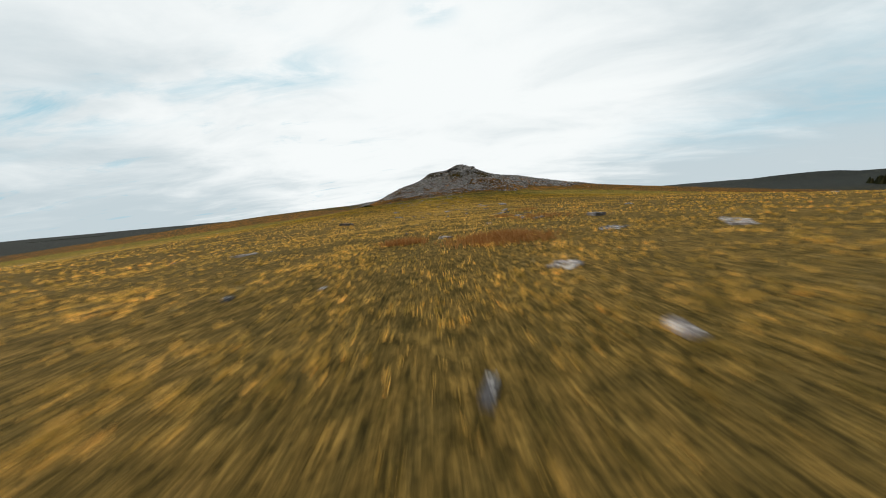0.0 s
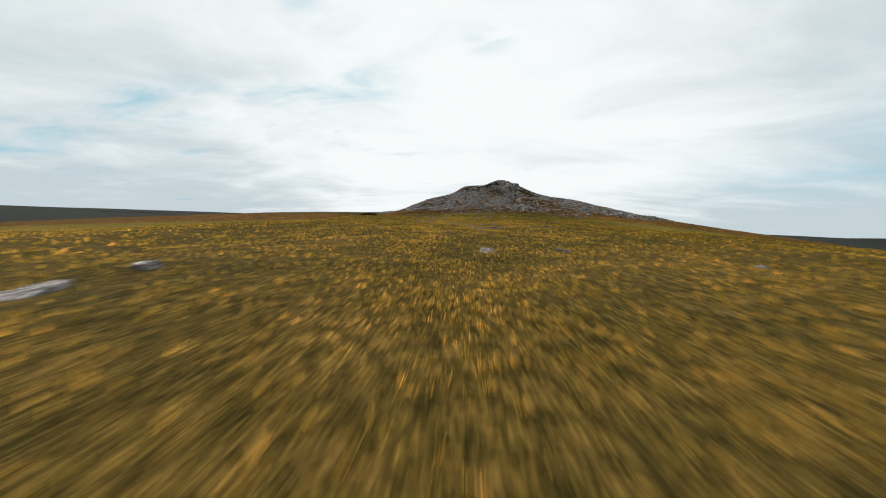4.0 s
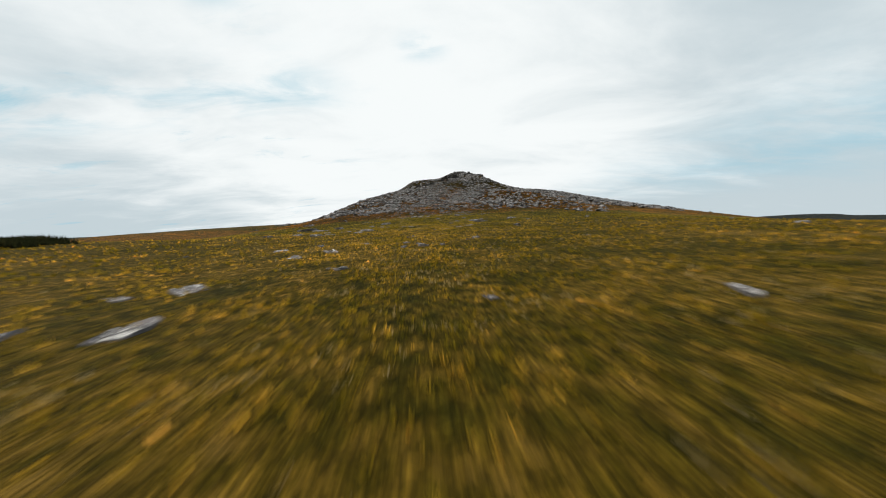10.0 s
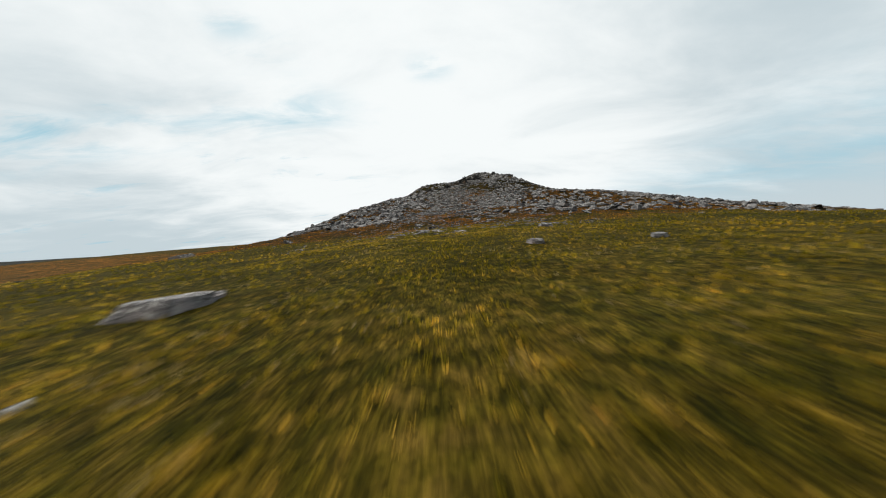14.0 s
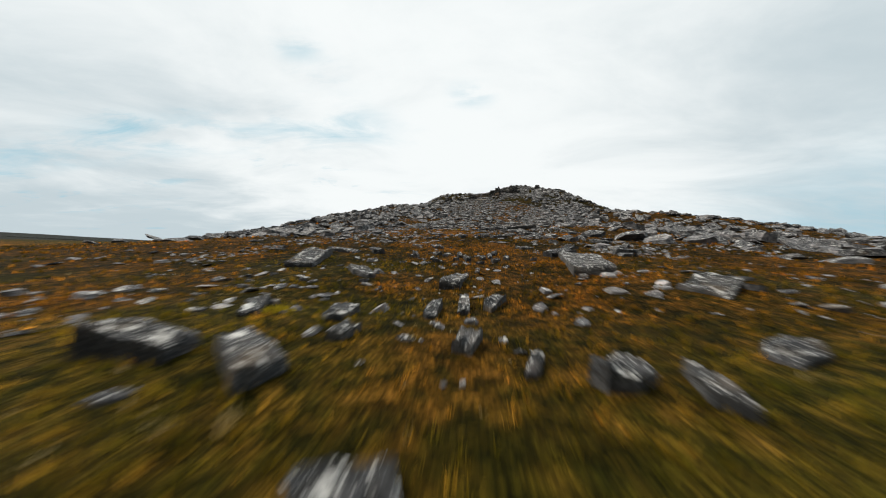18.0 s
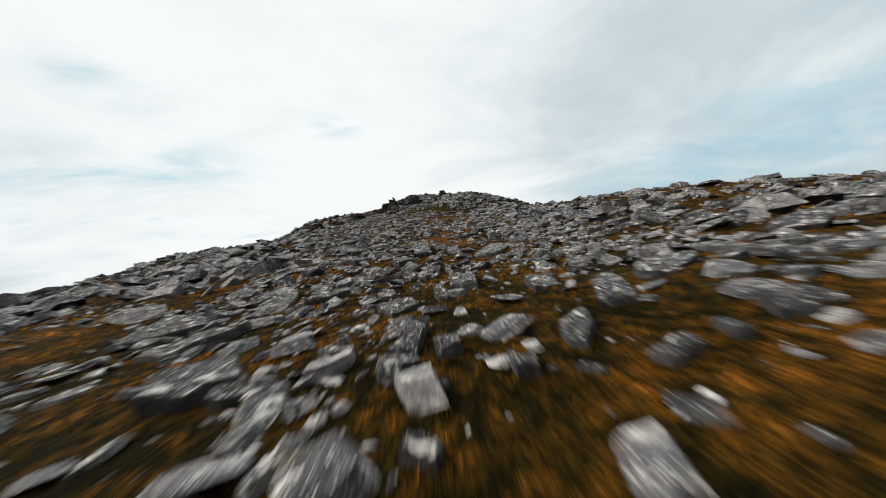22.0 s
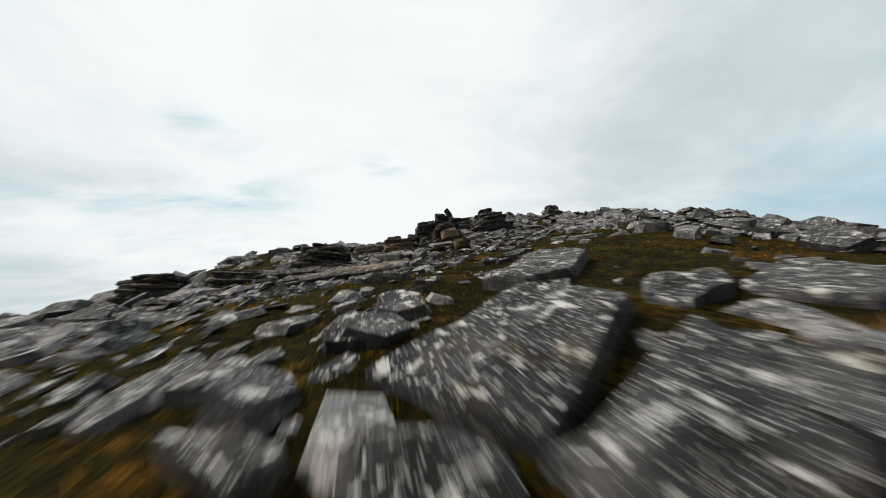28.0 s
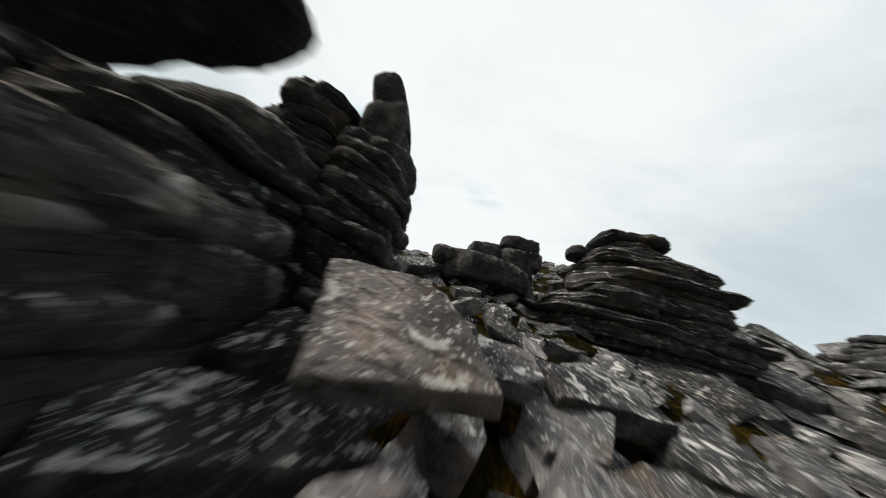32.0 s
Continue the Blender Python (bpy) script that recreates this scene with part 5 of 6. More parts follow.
BOULDERS_X = (
    (-3.8, 371.2, 0.25, 0.19, 0.11), 
    (1.1, 373.7, 0.91, 0.68, 0.16), 
    (2.7, 374.7, 1.84, 0.74, 0.37), (-0.8, 375.7, 2.33, 1.75, 0.88),
    (-2.6, 376.7, 1.35, 1.01, 0.61), (-0.8, 377.4, 0.54, 0.41, 0.24), (-5.8, 377.4, 1.05, 0.79, 0.47),
    (-6.6, 377.5, 1.05, 0.79, 0.47),
)
BOULDERS_Y = (
    (4.1, 377.7, 3.65, 2.73, 0.99), (-2.0, 377.7, 0.34, 0.26, 0.07), (-3.8, 377.8, 0.59, 0.27, 0.12),
    (-2.7, 377.9, 0.34, 0.25, 0.10), (-5.2, 378.0, 0.94, 0.38, 0.19), (-1.6, 378.1, 0.81, 0.61, 0.37),
    (0.9, 378.1, 2.49, 1.87, 0.80), (-5.2, 378.6, 0.70, 0.52, 0.12), (-6.0, 378.6, 0.87, 0.66, 0.20),
    (-4.1, 378.9, 0.63, 0.47, 0.28), (8.8, 379.0, 2.54, 1.91, 0.77), (-6.8, 379.4, 0.94, 0.70, 0.24),
    (-5.5, 379.7, 0.93, 0.70, 0.42), (6.4, 380.3, 3.42, 2.57, 0.96), (-7.2, 380.5, 1.66, 1.25, 0.40),
    (1.7, 381.8, 0.90, 0.67, 0.35), (-6.7, 381.9, 1.05, 0.79, 0.47), (13.9, 382.0, 3.37, 2.53, 1.06),
    (1.6, 382.5, 0.68, 0.51, 0.31),
)
BOULDERS_Z = (
    (20.7, 382.7, 3.14, 2.36, 1.33), (0.1, 382.7, 0.52, 0.39, 0.23), (0.6, 383.1, 0.53, 0.40, 0.24),
    (-1.4, 383.1, 0.71, 0.53, 0.32), (2.0, 383.3, 0.75, 0.56, 0.34), (-5.7, 383.5, 1.84, 1.38, 0.83),
    (10.5, 383.5, 1.84, 1.38, 0.70), (3.6, 383.6, 1.43, 1.07, 0.64), (0.1, 383.7, 1.48, 1.11, 0.46),
    (17.0, 384.8, 4.00, 3.00, 0.92), (2.7, 386.2, 0.98, 0.74, 0.44), (11.3, 386.4, 3.97, 2.97, 1.78),
    (5.1, 386.5, 2.88, 2.16, 1.15), (1.8, 386.5, 1.57, 1.18, 0.71), (9.4, 388.6, 3.82, 2.86, 1.36),
    (0.7, 389.2, 1.06, 0.79, 0.48), (-1.4, 389.8, 2.53, 1.90, 0.82), (1.9, 391.6, 2.20, 1.65, 0.99),
    (5.0, 392.0, 2.68, 2.01, 1.21),
)
BOULDERS_AA = (
    (11.4, 392.5, 4.41, 3.31, 1.33),
)
BOULDERS = BOULDERS_A + BOULDERS_B + BOULDERS_C + BOULDERS_D + BOULDERS_E + BOULDERS_F + BOULDERS_G + BOULDERS_H + BOULDERS_I + BOULDERS_J + BOULDERS_K + BOULDERS_L + BOULDERS_M + BOULDERS_N + BOULDERS_O + BOULDERS_P + BOULDERS_Q + BOULDERS_R + BOULDERS_S + BOULDERS_T + BOULDERS_U + BOULDERS_V + BOULDERS_W + BOULDERS_X + BOULDERS_Y + BOULDERS_Z + BOULDERS_AA


def slope_frame(x, y, heading, lean_x=0.0, lean_y=0.0):
    """A turn that lays a thing on the slope at (x, y), its width across the given heading (degrees)."""
    e = 0.6
    gx = float(ground_z(x + e, y, False) - ground_z(x - e, y, False)) / (2 * e)
    gy = float(ground_z(x, y + e, False) - ground_z(x, y - e, False)) / (2 * e)
    up = Vector((-gx, -gy, 1)).normalized()
    side_ = Vector((math.cos(radians(heading)), math.sin(radians(heading)), 0))
    ahead = up.cross(side_).normalized()
    side_ = ahead.cross(up)
    m = Matrix((side_, ahead, up)).transposed().to_4x4()
    return m @ pose(0, 0, 0, lean_x, lean_y, 0)


SPAN = []
for me in WORN:
    co = np.empty(len(me.vertices) * 3)
    me.vertices.foreach_get("co", co)
    co = co.reshape(-1, 3)
    SPAN.append((co.min(0), co.max(0)))
FLAT_ONES = [k for k in range(len(WORN)) if k % 10 < 7]
BLOCKS = [k for k in range(len(WORN)) if k % 10 >= 5]


def trail_heading(y):
    a, b = float(spline(y - 4, TX)), float(spline(y + 4, TX))
    return -math.degrees(math.atan2(b - a, 8))


def boulder_label(w, h, y):
    place = "set in the moor turf" if y < 244 else "among clitter on the slope" if y < 339 else "high on the tor"
    if h < 0.28 * w:
        return ("broad grey granite slab lying flat " if w > 1.6 else "flat pale granite slab ") + place
    return ("large lichen-spotted granite boulder " if w > 1.4 else "small weathered granite boulder ") + place


def slab_label(w, h, y):
    size = "broad flat slab" if w > 2 else "flat slab" if w > 1.2 else "small flat stone"
    place = "set in the green turf" if y < 245 else "in rusty grass below the tor" if y < 306 else "among clitter on the tor" if y < 362 else "in mossy turf near the summit"
    return size + (" of thick granite " if h > 0.38 else " of lichen-spotted granite ") + place


PALE_WORN = [me.copy() for me in WORN]
for me in PALE_WORN:
    me.materials[0] = PALE_GRANITE
small = []
rnd = random.Random(77)
for bx, by, w, d, h in BOULDERS:
    if w < 0.55:
        small.append((bx, by, w))
        continue
    k = rnd.choice(FLAT_ONES if h < 0.36 * w else BLOCKS)
    lo, hi = SPAN[k]
    h *= 0.62 if by < 244 else 0.5 if 350 < by < 373 and bx > -5 else 0.75
    h = min(h, 0.55 if w > 2.2 else 0.75)
    full = h * 1.6
    sc = Vector((w / (hi[0] - lo[0]), d / (hi[1] - lo[1]), full / (hi[2] - lo[2])))
    turn = slope_frame(bx, by, trail_heading(by) + rnd.uniform(-28, 28) + rnd.choice((0, 180)), rnd.uniform(-6, 6), rnd.uniform(-6, 6))
    z = float(ground_z(bx, by)) + h - full / 2
    ob = new("flat_boulder" if h < 0.28 * w else "boulder", (PALE_WORN if by < 246 else WORN)[k])
    ob.matrix_world = Matrix.Translation((bx, by, z)) @ turn @ Matrix.Diagonal((*sc, 1))
    tagged(ob, boulder_label(w, h, by), "boulder", group="boulders on the tor" if by > 244 else "boulders on the moor", kind="thing")
PLATES = [plate_rock(700 + k) for k in range(24)]
PALE_PLATES = [me.copy() for me in PLATES]
for me in PALE_PLATES:
    me.materials[0] = PALE_GRANITE
for k, (bx, by, w, d, h, heading) in enumerate(SLABS + WAYSIDE):
    me = (PALE_PLATES if by < 246 else PLATES)[k % len(PLATES)]
    co = np.empty(len(me.vertices) * 3)
    me.vertices.foreach_get("co", co)
    co = co.reshape(-1, 3)
    span = co.max(0) - co.min(0)
    h = min(0.85 * h, 0.5 * d + 0.05) * (0.6 if by < 246 else 1.0)
    deep = min(0.45, 0.6 * d)
    sc = Vector((w / span[0], d / span[1], (h + deep) / span[2]))
    turn = slope_frame(bx, by, heading, rnd.uniform(-4, 4), rnd.uniform(-4, 4))
    ob = new("broad_slab" if w > 1.2 else "flat_stone", me)
    ob.matrix_world = Matrix.Translation((bx, by, float(ground_z(bx, by)) + (h - deep) / 2)) @ turn @ Matrix.Diagonal((*sc, 1))
    tagged(ob, slab_label(w, h, by), "slab" if w > 1.2 else "stone", group="slabs beside the way", kind="thing")
sx_ = np.array([s[0] for s in small])
sy_ = np.array([s[1] for s in small])
joined_rocks("pale_stones", sx_, sy_, np.array([s[2] for s in small]), np.random.default_rng(9), 0.12, 0.05, "small pale stones lying in the grass")

# ---------------------------------------------------------------- the outcrops on top


def pillow_mesh(seed, w, d, h, square=False, taper=None):
    """A bed of weathered rock: an uneven slab, thinning to worn rims, or a squared block between joints."""
    n = 40
    rnd = random.Random(int(seed * 97))
    off = Vector((seed * 2.3, seed * 0.7, seed * 1.1))
    lens = not square and h < 0.36 * min(w, d)
    rim = 0.10 * min(h, w, d) if square else min(0.75 * h, 0.3 * min(w, d)) if lens else min(0.32 * h, 0.2 * min(w, d))
    power = rnd.uniform(7.0, 9.0) if square else rnd.uniform(2.8, 6.0)
    turn = rnd.uniform(-0.06, 0.06) if square else rnd.uniform(-0.3, 0.3)
    wild = 0.35 if square else 1.0
    prof = [(-math.pi / 2 + math.pi * k / 8) for k in range(9)]
    rings = [(0.35, -1.0), (0.7, -1.0)] + [(None, p) for p in prof] + [(0.7, 1.0), (0.35, 1.0)]
    notch = [(rnd.uniform(0, 2 * math.pi), rnd.uniform(0.10, 0.22), rnd.uniform(0.05, 0.14) * wild) for k in range(4)]
    thin = rnd.uniform(-0.45, 0.45) * wild if taper is None else taper
    vs = []
    for k, (inner, p) in enumerate(rings):
        for j in range(n):
            a = 2 * math.pi * j / n
            ca, sa_ = math.cos(a + turn), math.sin(a + turn)
            r = (abs(ca * 2 / w) ** power + abs(sa_ * 2 / d) ** power) ** (-1 / power)
            r *= 1 + wild * (0.15 * noise.noise(Vector((ca, sa_, 0)) * 1.3 + off) + 0.07 * noise.noise(Vector((ca, sa_, 0)) * 4 + off))
            for at, wide, deep in notch:
                gap = (a - at + math.pi) % (2 * math.pi) - math.pi
                r *= 1 - deep * max(0.0, 1 - abs(gap) / wide)
            if inner is None:
                z = h / 2 * math.copysign(abs(math.sin(p)) ** (1.0 if lens else 0.7), p)
                r -= rim * (1 - max(0.0, math.cos(p)) ** 0.5) * (1.0 if p > 0 else 0.7)
                r *= 1 + 0.05 * noise.noise(Vector((ca * 3, sa_ * 3, z * 5 / h)) + off)
            else:
                r = (r - rim) * inner
                z = h / 2 * p
            x_, y_ = r * ca, r * sa_
            z *= 1 + thin * x_ / w * 2
            z += wild * h * (0.20 * noise.noise(Vector((x_, y_, 0)) * 1.1 + off) + 0.07 * noise.noise(Vector((x_, y_, p)) * 3.3 + off))
            vs.append((x_, y_, z))
    m = len(rings)
    vs += [(0, 0, -h / 2), (0, 0, h / 2)]
    fs = []
    for k in range(m - 1):
        for j in range(n):
            i = (j + 1) % n
            fs += [(k * n + j, k * n + i, (k + 1) * n + i), (k * n + j, (k + 1) * n + i, (k + 1) * n + j)]
    for j in range(n):
        i = (j + 1) % n
        fs += [(i, j, m * n), ((m - 1) * n + j, (m - 1) * n + i, m * n + 1)]
    me = mesh_from("layer", np.array(vs), np.array(fs), GRANITE)
    me.set_sharp_from_angle(angle=radians(38))
    return me


def outcrop(name, label, category, slabs, warm=(), seed=0, stone=None, square=(), tapered={}):
    """slabs: centre x, y, z, width, depth, height, heading, lean (degrees), and a pitch if any"""
    x0 = sum(s[0] for s in slabs) / len(slabs)
    y0 = sum(s[1] for s in slabs) / len(slabs)
    z0 = min(s[2] - s[5] / 2 for s in slabs)
    top_z = max(s[2] for s in slabs)
    root = new(name)
    root.location = (x0, y0, z0)
    tagged(root, label, category, group="outcrops of the tor", kind="thing")
    jig = random.Random(seed)
    for k, (cx, cy, cz, w, d, h, heading, lean, *pitch) in enumerate(slabs):
        ob = new("capstone" if cz == top_z else "layer", pillow_mesh(seed + k * 1.7 + 0.31, w * jig.uniform(0.95, 1.08), d * jig.uniform(0.95, 1.06), h * (1.04 if k in square else 1.25), k in square, tapered.get(k)))
        ob.data.materials[0] = WARM_LIT_GRANITE if k in warm else (stone or GRANITE)
        ob.parent = root
        ob.matrix_basis = Matrix.Translation((cx - x0, cy - y0, cz - z0)) @ pose(0, 0, 0, pitch[0] if pitch else 0, lean + jig.uniform(-2, 2), heading + jig.uniform(-7, 7))
    return root


def piled(x, y, z0, z1, foot, top, n, seed, shift=(0.0, 0.0), lean=0.0, pitch=0.0, heading=0.0, uneven=0.10):
    """n layers from z0 up to z1, their width and depth going from foot to top, sliding by shift on the way up."""
    rnd = random.Random(seed)
    cuts = [0.0]
    for k in range(n):
        cuts.append(cuts[-1] + rnd.uniform(0.65, 1.35))
    out_ = []
    for k in range(n):
        lo, hi = z0 + (z1 - z0) * cuts[k] / cuts[-1], z0 + (z1 - z0) * cuts[k + 1] / cuts[-1]
        f = (k + 0.5) / n
        w = (foot[0] * (1 - f) + top[0] * f) * rnd.uniform(1 - uneven, 1 + uneven)
        d = (foot[1] * (1 - f) + top[1] * f) * rnd.uniform(1 - uneven, 1 + uneven)
        out_.append((x + shift[0] * f + rnd.uniform(-0.5, 0.5) * uneven * w, y + shift[1] * f + rnd.uniform(-0.3, 0.3) * uneven * d,
                     (lo + hi) / 2, w, d, hi - lo, heading + rnd.uniform(-6, 6), lean, pitch))
    return tuple(out_)


outcrop("rock_outcrop", "layered granite outcrop with warm brown blocks beside the trail", "outcrop", (
    (-3.36, 379.2, 39.55, 0.86, 2.2, 1.1, 4, -8), (-2.68, 379.2, 39.65, 0.78, 2.2, 1.0, -2, -8), (-3.08, 379.2, 40.33, 1.60, 2.2, 0.46, 2, -8),
    (-3.22, 379.2, 40.86, 1.78, 2.3, 0.66, 0, -8), (-3.35, 379.25, 41.30, 1.72, 2.2, 0.26, 3, -9), (-3.45, 379.5, 41.72, 1.98, 2.6, 0.56, -4, -8),
    (-4.5, 380.2, 40.0, 1.4, 2.4, 1.0, 8, -6), (-4.45, 380.3, 40.75, 1.3, 2.2, 0.6, 4, -6), (-4.35, 380.3, 41.3, 1.3, 2.2, 0.55, 10, -8), (-3.9, 380.6, 41.9, 1.5, 1.9, 0.4, 6, -6)), warm=(0, 1, 3, 4), seed=1, stone=SHADED_GRANITE, square=(0, 1, 2, 3, 4))
outcrop("shaded_rock_stack", "shaded rounded granite slabs perched on the outcrop", "rock stack",
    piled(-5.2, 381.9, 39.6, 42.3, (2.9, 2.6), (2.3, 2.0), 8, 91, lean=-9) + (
    (-5.7, 381.9, 42.45, 2.3, 1.8, 0.42, 4, -11), (-5.5, 381.9, 42.86, 2.5, 1.9, 0.42, -5, -9), (-5.3, 381.9, 43.22, 2.2, 1.7, 0.34, 8, -6), (-4.95, 381.9, 43.50, 1.2, 1.2, 0.20, 0, -5)), seed=5, stone=SHADED_GRANITE)
outcrop("rock_wall", "shaded wall of stacked granite with a long overhanging cap", "outcrop",
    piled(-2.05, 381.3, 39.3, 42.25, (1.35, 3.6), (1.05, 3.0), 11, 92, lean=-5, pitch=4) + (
    (-2.1, 381.6, 42.5, 1.2, 2.2, 0.36, 4, -4, 8), (-2.2, 380.1, 42.55, 0.75, 1.1, 0.42, -10, -6), (-1.95, 380.25, 43.22, 1.55, 1.95, 0.34, -12, -3, 14)), seed=11, stone=SHADED_GRANITE, tapered={13: -0.9})
outcrop("rock_block", "squared warm brown granite block split along its beds", "outcrop", (
    (-3.0, 375.65, 38.45, 1.05, 1.0, 0.42, -12, -6), (-3.02, 375.65, 38.85, 1.0, 0.95, 0.40, -8, -6), (-2.98, 375.65, 39.22, 0.9, 0.9, 0.36, -14, -4)),
    warm=(1,), seed=87, stone=BROWN_GRANITE, square=(0, 1, 2))
outcrop("rock_outcrop", "shaded bedded granite mass behind the overhanging cap", "outcrop",
    piled(-2.9, 382.6, 39.8, 43.7, (3.0, 2.8), (1.7, 2.0), 15, 93, shift=(0.0, 0.1), lean=-8, pitch=4), seed=15, stone=SHADED_GRANITE)
outcrop("rock_outcrop", "shaded bedded granite joining the warm blocks to the wall", "outcrop",
    piled(-3.0, 381.3, 39.4, 42.25, (2.1, 3.6), (1.8, 3.0), 12, 104, lean=-7, pitch=3), seed=17, stone=SHADED_GRANITE)
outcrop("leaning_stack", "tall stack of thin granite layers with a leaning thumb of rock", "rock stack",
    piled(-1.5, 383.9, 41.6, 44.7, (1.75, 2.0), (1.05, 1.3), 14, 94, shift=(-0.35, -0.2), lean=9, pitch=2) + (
    (-1.98, 383.7, 44.95, 0.74, 0.95, 0.7, 0, -14), (-2.06, 383.7, 45.42, 0.62, 0.80, 0.95, 0, -32)), seed=21, stone=SHADED_GRANITE)
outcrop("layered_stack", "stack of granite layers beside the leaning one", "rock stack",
    piled(-3.2, 384.1, 41.9, 45.3, (2.1, 2.2), (1.35, 1.6), 14, 95, shift=(0.05, -0.1), lean=8), seed=31, stone=SHADED_GRANITE)
outcrop("summit_stack", "flat-topped stack of weathered granite layers on the summit", "rock stack",
    piled(5.9, 388.9, 44.3, 47.3, (6.2, 3.8), (3.2, 2.6), 13, 96, shift=(-0.6, -0.2), lean=-7) + (
    (4.85, 388.6, 47.42, 1.6, 1.9, 0.22, 4, -6), (4.85, 388.5, 47.72, 2.2, 2.0, 0.26, 0, -5), (3.45, 388.6, 46.9, 0.75, 0.8, 0.26, 0, -4)), seed=41)
outcrop("rock_stack", "rounded granite boulders piled on the ridge below the summit", "rock stack", (
    (0.9, 389.6, 45.2, 3.2, 2.2, 0.7, 4, -5), (1.5, 389.5, 45.75, 1.9, 1.6, 0.5, -6, -4), (1.75, 389.4, 46.2, 1.5, 1.3, 0.42, 5, -5), (1.65, 389.4, 46.6, 1.5, 1.2, 0.40, 0, -6),
    (0.45, 389.3, 45.75, 1.1, 1.0, 0.75, 10, 0), (-0.5, 389.2, 45.3, 1.4, 1.0, 0.35, 0, -8)), seed=45)
# plates lying over one another on the way to the summit: x, y, z, length, breadth, thickness, heading, lean, pitch
LEANING = (
    ("broad pale lichen-covered slab leaning against the outcrop", (-0.36, 382.15, 42.40, 1.40, 1.30, 0.20, 12, -16, 44)),
    ("pale slab tilted beside the moss on the summit way", (0.95, 383.6, 42.45, 0.9, 0.9, 0.3, -8, -6, 30)),
    ("long dark slab tilted along the summit way", (2.2, 383.9, 42.55, 1.9, 1.0, 0.36, 18, -6, 22)),
    ("dark slab lying under the leaning one", (-0.95, 381.85, 41.45, 1.6, 0.8, 0.4, 28, -8, 18)),
    ("flat slab wedged against the foot of the wall", (-1.25, 382.35, 41.85, 1.0, 0.8, 0.35, -14, -10, 30)),
    ("small pale slab propped in the gap between larger ones", (0.45, 382.7, 41.75, 0.8, 0.6, 0.4, 70, -12, 14)),
    ("small lichen-spotted slab below the leaning one", (0.05, 381.5, 41.45, 0.7, 0.5, 0.5, 50, -5, 15)),
    ("steep narrow slab beside the moss", (1.45, 382.2, 41.75, 1.5, 0.7, 0.5, 62, -10, 10)),
    ("large dark slab on the bank beside the summit way", (2.7, 382.6, 41.75, 2.4, 1.3, 0.6, 30, -8, 14)),
    ("broad pale slab lying over the foot of the summit way", (-1.95, 374.3, 39.28, 1.75, 1.2, 0.30, -30, -4, 24)),
    ("blocky grey slab under the broad pale one", (-2.85, 374.2, 38.62, 0.95, 0.7, 0.6, -14, -4, 14)),
    ("long pale slab on the mossy ledge", (-4.75, 375.8, 39.05, 2.5, 1.0, 0.30, 14, -8, 24)))
for k, (label, (px, py, pz, w, d, h, heading, lean, pitch)) in enumerate(LEANING):
    me = PLATES[(k * 5 + 3) % len(PLATES)]
    span = [max(v.co[j] for v in me.vertices) - min(v.co[j] for v in me.vertices) for j in range(3)]
    if k in (0, 1, 5, 6, 7, 9, 11):
        me = me.copy()
        me.materials[0] = PALE_GRANITE
    ob = new("leaning_slab", me)
    ob.matrix_world = Matrix.Translation((px, py, pz)) @ pose(0, 0, 0, pitch, lean, heading) @ Matrix.Diagonal((w / span[0], d / span[1], h / span[2], 1))
    tagged(ob, label, "slab", group="slabs on the summit way", kind="thing")
outcrop("rock_stack", "low stack of flat granite slabs on the skyline", "rock stack",
    piled(18.6, 392.0, 47.4, 50.0, (3.8, 3.0), (1.6, 1.4), 10, 97), seed=51)
outcrop("rock_ledge", "long flat ledges of granite along the skyline", "outcrop", (
    (26.0, 386.5, 45.6, 6.0, 4.0, 1.0, 5, 0), (28.5, 385.5, 44.9, 5.0, 3.6, 1.2, -6, 0), (26.6, 386.2, 46.3, 4.4, 2.8, 0.55, 3, 0), (29.0, 385.6, 45.7, 3.2, 2.6, 0.6, 8, 0)), seed=61)
outcrop("rock_ledge", "banded granite ledges falling away below the outcrop", "outcrop",
    piled(-8.6, 381.6, 38.4, 41.15, (4.6, 3.4), (3.2, 2.6), 11, 98, lean=-3) + ((-7.1, 381.3, 41.40, 1.3, 1.3, 0.5, 0, -4), (-9.3, 381.3, 41.35, 1.6, 1.5, 0.32, 0, -3))
    + piled(-12.2, 382.0, 37.8, 40.5, (4.4, 3.2), (3.2, 2.6), 10, 99, lean=-2), seed=71, stone=BROWN_GRANITE)
outcrop("rock_ledge", "low granite ledges beside the shaded outcrop", "outcrop",
    piled(-5.9, 379.6, 38.9, 40.75, (1.6, 1.6), (1.2, 1.3), 7, 100, lean=-5), seed=75)
outcrop("rock_ledge", "shaded granite ledges on the western shoulder", "outcrop",
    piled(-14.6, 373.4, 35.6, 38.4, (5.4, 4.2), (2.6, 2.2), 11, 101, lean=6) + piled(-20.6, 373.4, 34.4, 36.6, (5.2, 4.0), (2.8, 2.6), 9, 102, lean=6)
    + piled(-26.4, 373.6, 34.6, 36.6, (4.4, 3.6), (2.4, 2.2), 7, 103, lean=3), seed=81, stone=SHADED_GRANITE)
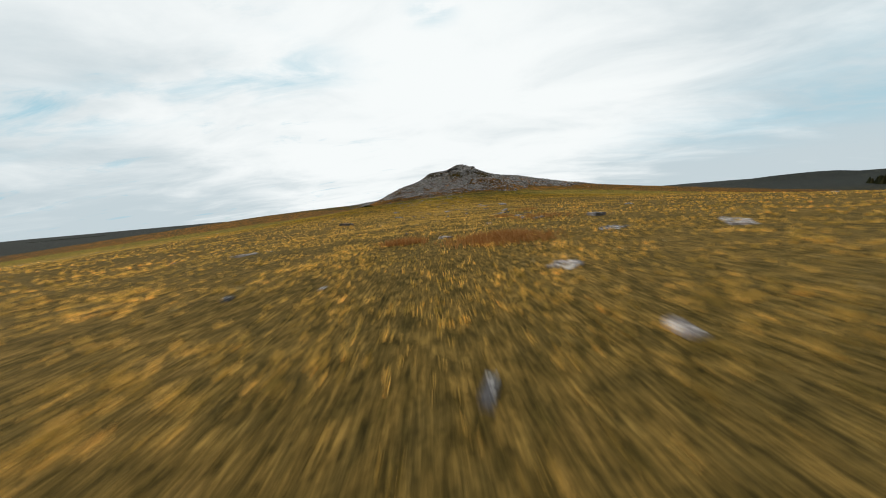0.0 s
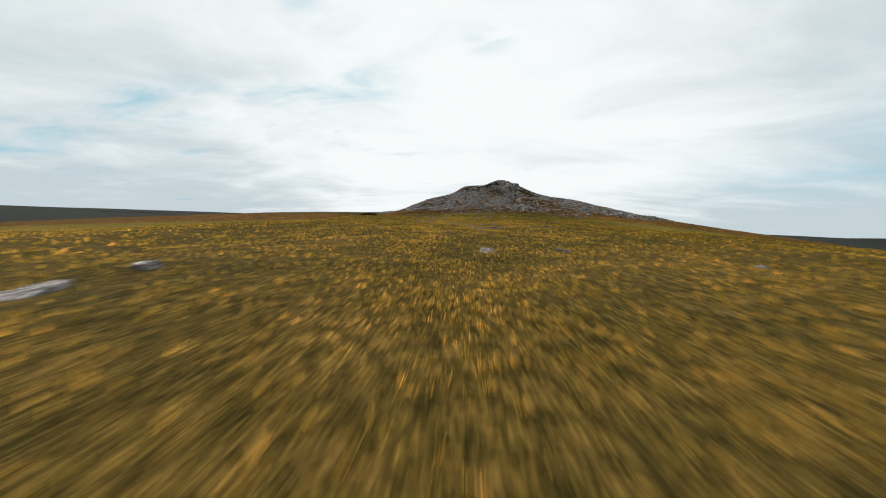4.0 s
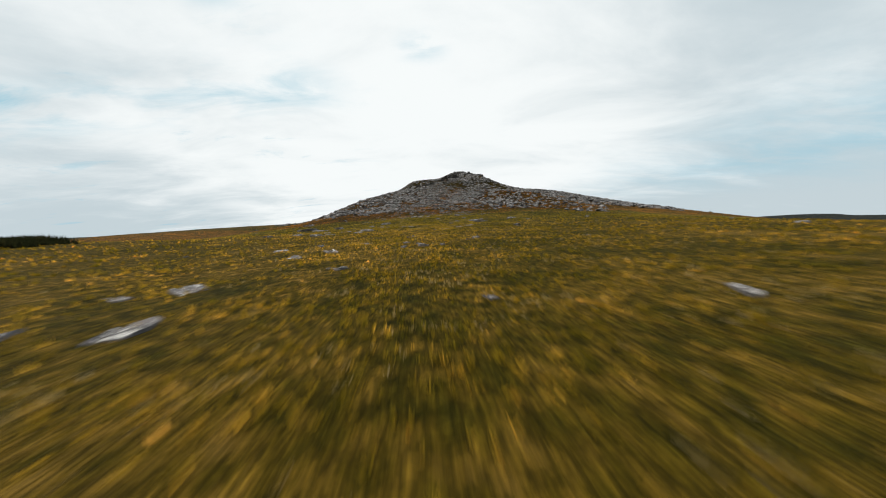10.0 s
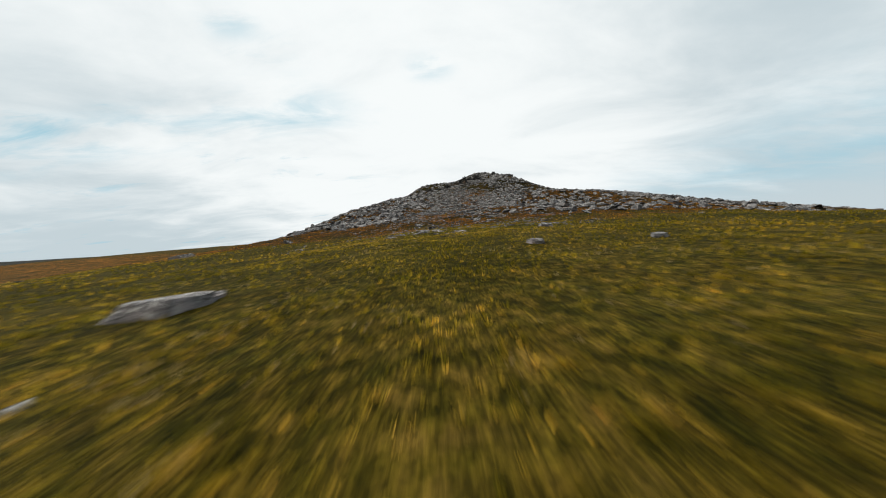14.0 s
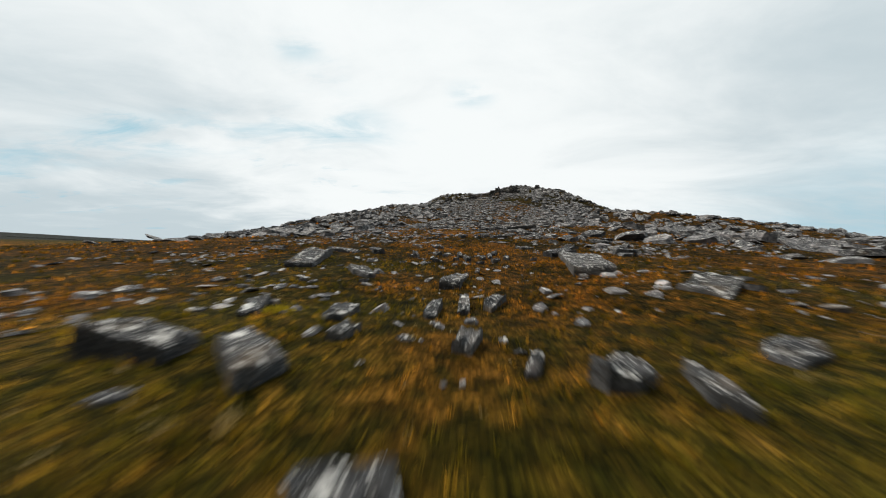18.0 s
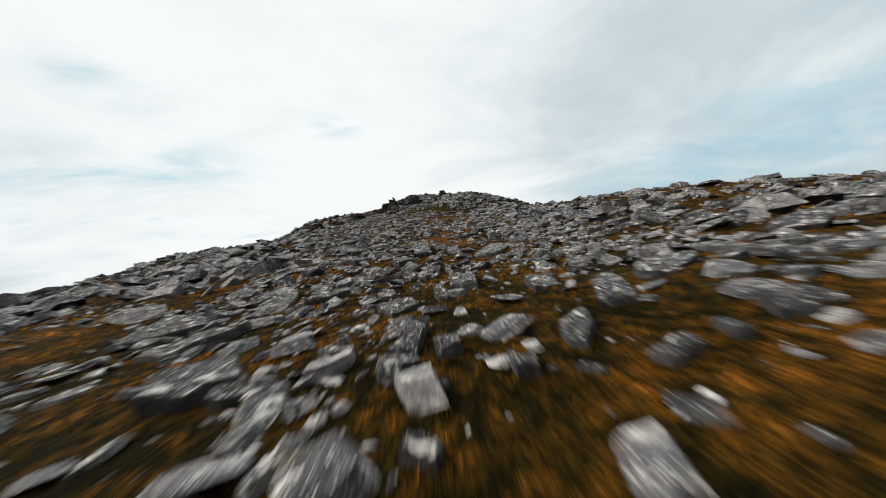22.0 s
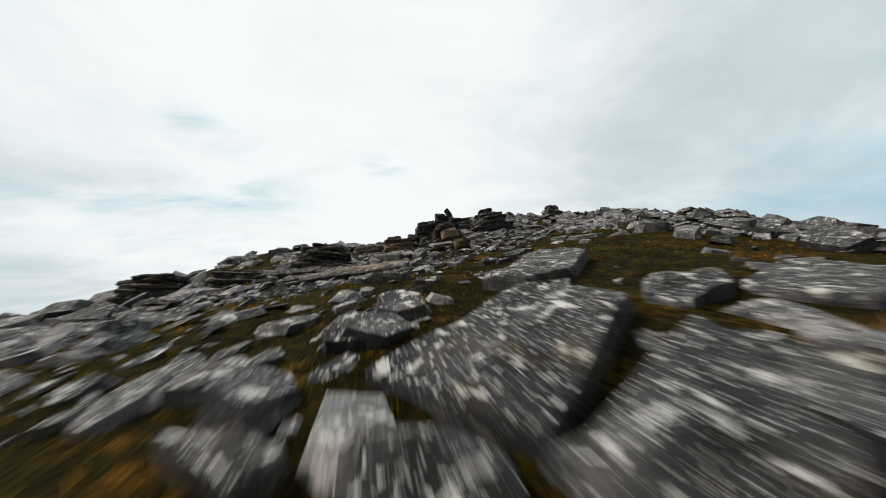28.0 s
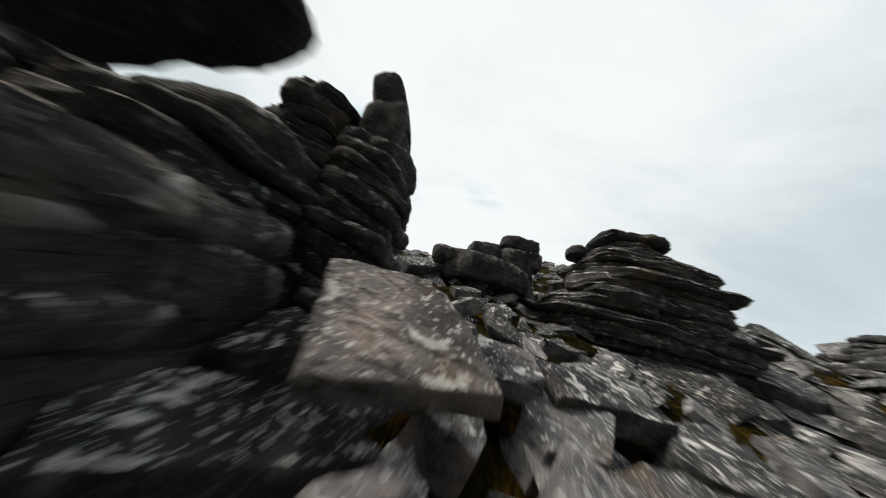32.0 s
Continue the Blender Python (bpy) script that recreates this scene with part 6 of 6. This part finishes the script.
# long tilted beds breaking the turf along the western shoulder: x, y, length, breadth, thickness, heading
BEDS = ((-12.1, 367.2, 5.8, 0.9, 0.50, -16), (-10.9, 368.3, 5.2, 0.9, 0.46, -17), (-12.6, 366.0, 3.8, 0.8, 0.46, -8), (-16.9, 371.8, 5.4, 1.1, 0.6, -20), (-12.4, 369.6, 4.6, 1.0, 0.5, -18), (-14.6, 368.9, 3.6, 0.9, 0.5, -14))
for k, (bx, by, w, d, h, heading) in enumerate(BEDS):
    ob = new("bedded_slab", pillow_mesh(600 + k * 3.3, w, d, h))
    ob.data.materials[0] = SHADED_GRANITE if k > 1 else BROWN_GRANITE
    ob.matrix_world = Matrix.Translation((bx, by, float(ground_z(bx, by)) + 0.30 * h)) @ slope_frame(bx, by, heading, 14, 0)
    tagged(ob, "long narrow bed of granite tilted out of the turf", "slab", group="tilted beds on the shoulder", kind="thing")
# ---------------------------------------------------------------- plants that stand out
rng = np.random.default_rng(12)
# rusty rushes and tall grass: x, y, spread, tufts
spots = ((1.8, 11.2, 1.7, 700), (-2.7, 13.2, 0.9, 300), (6.6, 21.2, 2.2, 150), (4.4, 25.0, 1.0, 110), (8.6, 33.5, 1.2, 80), (-12.9, 266.7, 1.2, 160), (-18.9, 266.9, 1.4, 160),
         (-4.4, 348.9, 0.8, 260), (-7.4, 349.1, 0.6, 160), (-4.3, 352.3, 0.9, 200), (-8.9, 347.8, 0.6, 140), (-7.8, 320.5, 2.2, 900), (-8.3, 317.9, 1.8, 700), (-6.7, 315.2, 1.6, 400),
         (-15.3, 274.3, 1.2, 300), (-17.8, 277.7, 1.6, 300), (-0.4, 378.9, 0.5, 70))
rx = np.concatenate([rng.normal(s[0], s[2] * 0.55, s[3]) for s in spots])
ry = np.concatenate([rng.normal(s[1], s[2] * 0.45, s[3]) for s in spots])
tufts("rush_clump", rx, ry, rng, np.where(ry < 60, 0.42, 0.22) * rng.uniform(0.6, 1.1, len(rx)), 6, 0.009, RUSH, "clumps of tall rust-coloured rushes in the grass", lean=0.45)
fx = np.concatenate([rng.normal(s[0], 0.16, 60) for s in ((-16.5, 283.8), (-17.1, 282.9), (-19.1, 251.9))])
fy = np.concatenate([rng.normal(s, 0.14, 60) for s in (283.8, 282.9, 251.9)])
tufts("dwarf_gorse", fx, fy, rng, rng.uniform(0.08, 0.2, len(fx)), 6, 0.012, BLOSSOM, "dwarf gorse in yellow flower between the stones", lean=0.7, category="bush")
gx_ = np.concatenate([rng.normal(-55.8, 1.7, 500), rng.normal(-53.4, 0.9, 200)])
gy_ = rng.normal(171, 0.9, 700)
tufts("gorse_thicket", gx_, gy_, rng, 1.0 * np.exp(-((gx_ + 55.2) / 3.2) ** 2) + 0.2, 14, 0.05, GORSE, "low dark gorse thicket on the skyline", lean=0.6, fine=False, category="bush")


def moss_cushion(cx, cy, w, d, h, seed):
    bm = bmesh.new()
    bmesh.ops.create_icosphere(bm, subdivisions=4, radius=1.0)
    off = Vector((seed * 1.9, seed, 0))
    for v in bm.verts:
        k = 1 + 0.16 * noise.noise(v.co * 1.8 + off) + 0.06 * noise.noise(v.co * 6 + off)
        v.co = Vector((v.co.x * w / 2 * k, v.co.y * d / 2 * k, v.co.z * h * k))
    me = bpy.data.meshes.new("moss_cushion")
    bm.to_mesh(me)
    bm.free()
    me.polygons.foreach_set("use_smooth", np.full(len(me.polygons), True))
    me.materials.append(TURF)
    ob = new("moss_cushion", me)
    ob.location = (cx, cy, float(ground_z(cx, cy)))
    tagged(ob, "rounded cushion of brown-green moss between granite blocks", "moss", group="moss cushions", kind="thing")


for k, c in enumerate(((-5.2, 374.9, 1.7, 1.3, 0.55), (-3.0, 374.1, 1.3, 0.9, 0.45), (-4.9, 379.0, 0.9, 0.8, 0.3), (1.0, 383.9, 0.9, 1.5, 0.3), (3.0, 386.5, 1.3, 1.0, 0.35), (-0.6, 378.9, 1.2, 1.2, 0.3), (0.75, 382.0, 0.9, 1.3, 0.35), (-4.7, 376.2, 1.5, 1.2, 0.5))):
    moss_cushion(*c, k)


def plantation(name, ax, ay, bx, by, wide, tall, count, seed, label):
    """A far block of conifers: many small pointed crowns on stems."""
    rng = np.random.default_rng(seed)
    t, u = rng.uniform(0, 1, count), rng.uniform(0, 1, count)
    nx, ny = -(by - ay), bx - ax
    ln = math.hypot(nx, ny)
    x, y = ax + (bx - ax) * t + nx / ln * wide * u, ay + (by - ay) * t + ny / ln * wide * u
    z = ground_z(x, y)
    h = tall * rng.uniform(0.75, 1.1, count)
    vs, fs = [], []
    sides = 5
    for k in range(count):
        b = len(vs)
        for low_, r in ((0.08, 0.26), (0.45, 0.17)):
            for j in range(sides):
                a = 2 * math.pi * j / sides + k
                vs.append((x[k] + math.cos(a) * r * h[k], y[k] + math.sin(a) * r * h[k], z[k] + low_ * h[k]))
        vs.append((x[k], y[k], z[k] + h[k]))
        for j in range(sides):
            i = (j + 1) % sides
            fs += [(b + j, b + i, b + sides + i), (b + j, b + sides + i, b + sides + j), (b + sides + j, b + sides + i, b + 2 * sides)]
    ob = new(name, mesh_from(name, np.array(vs), np.array(fs), GORSE, smooth=False))
    tagged(ob, label, "trees", kind="stuff")


plantation("conifer_plantation", 655, 452, 740, 372, 60, 14, 320, 3, "dark conifer plantation at the far edge of the moor")
plantation("conifer_belt", -2600, 1500, -2430, 1750, 60, 5, 320, 4, "dark belt of conifers on the western horizon")
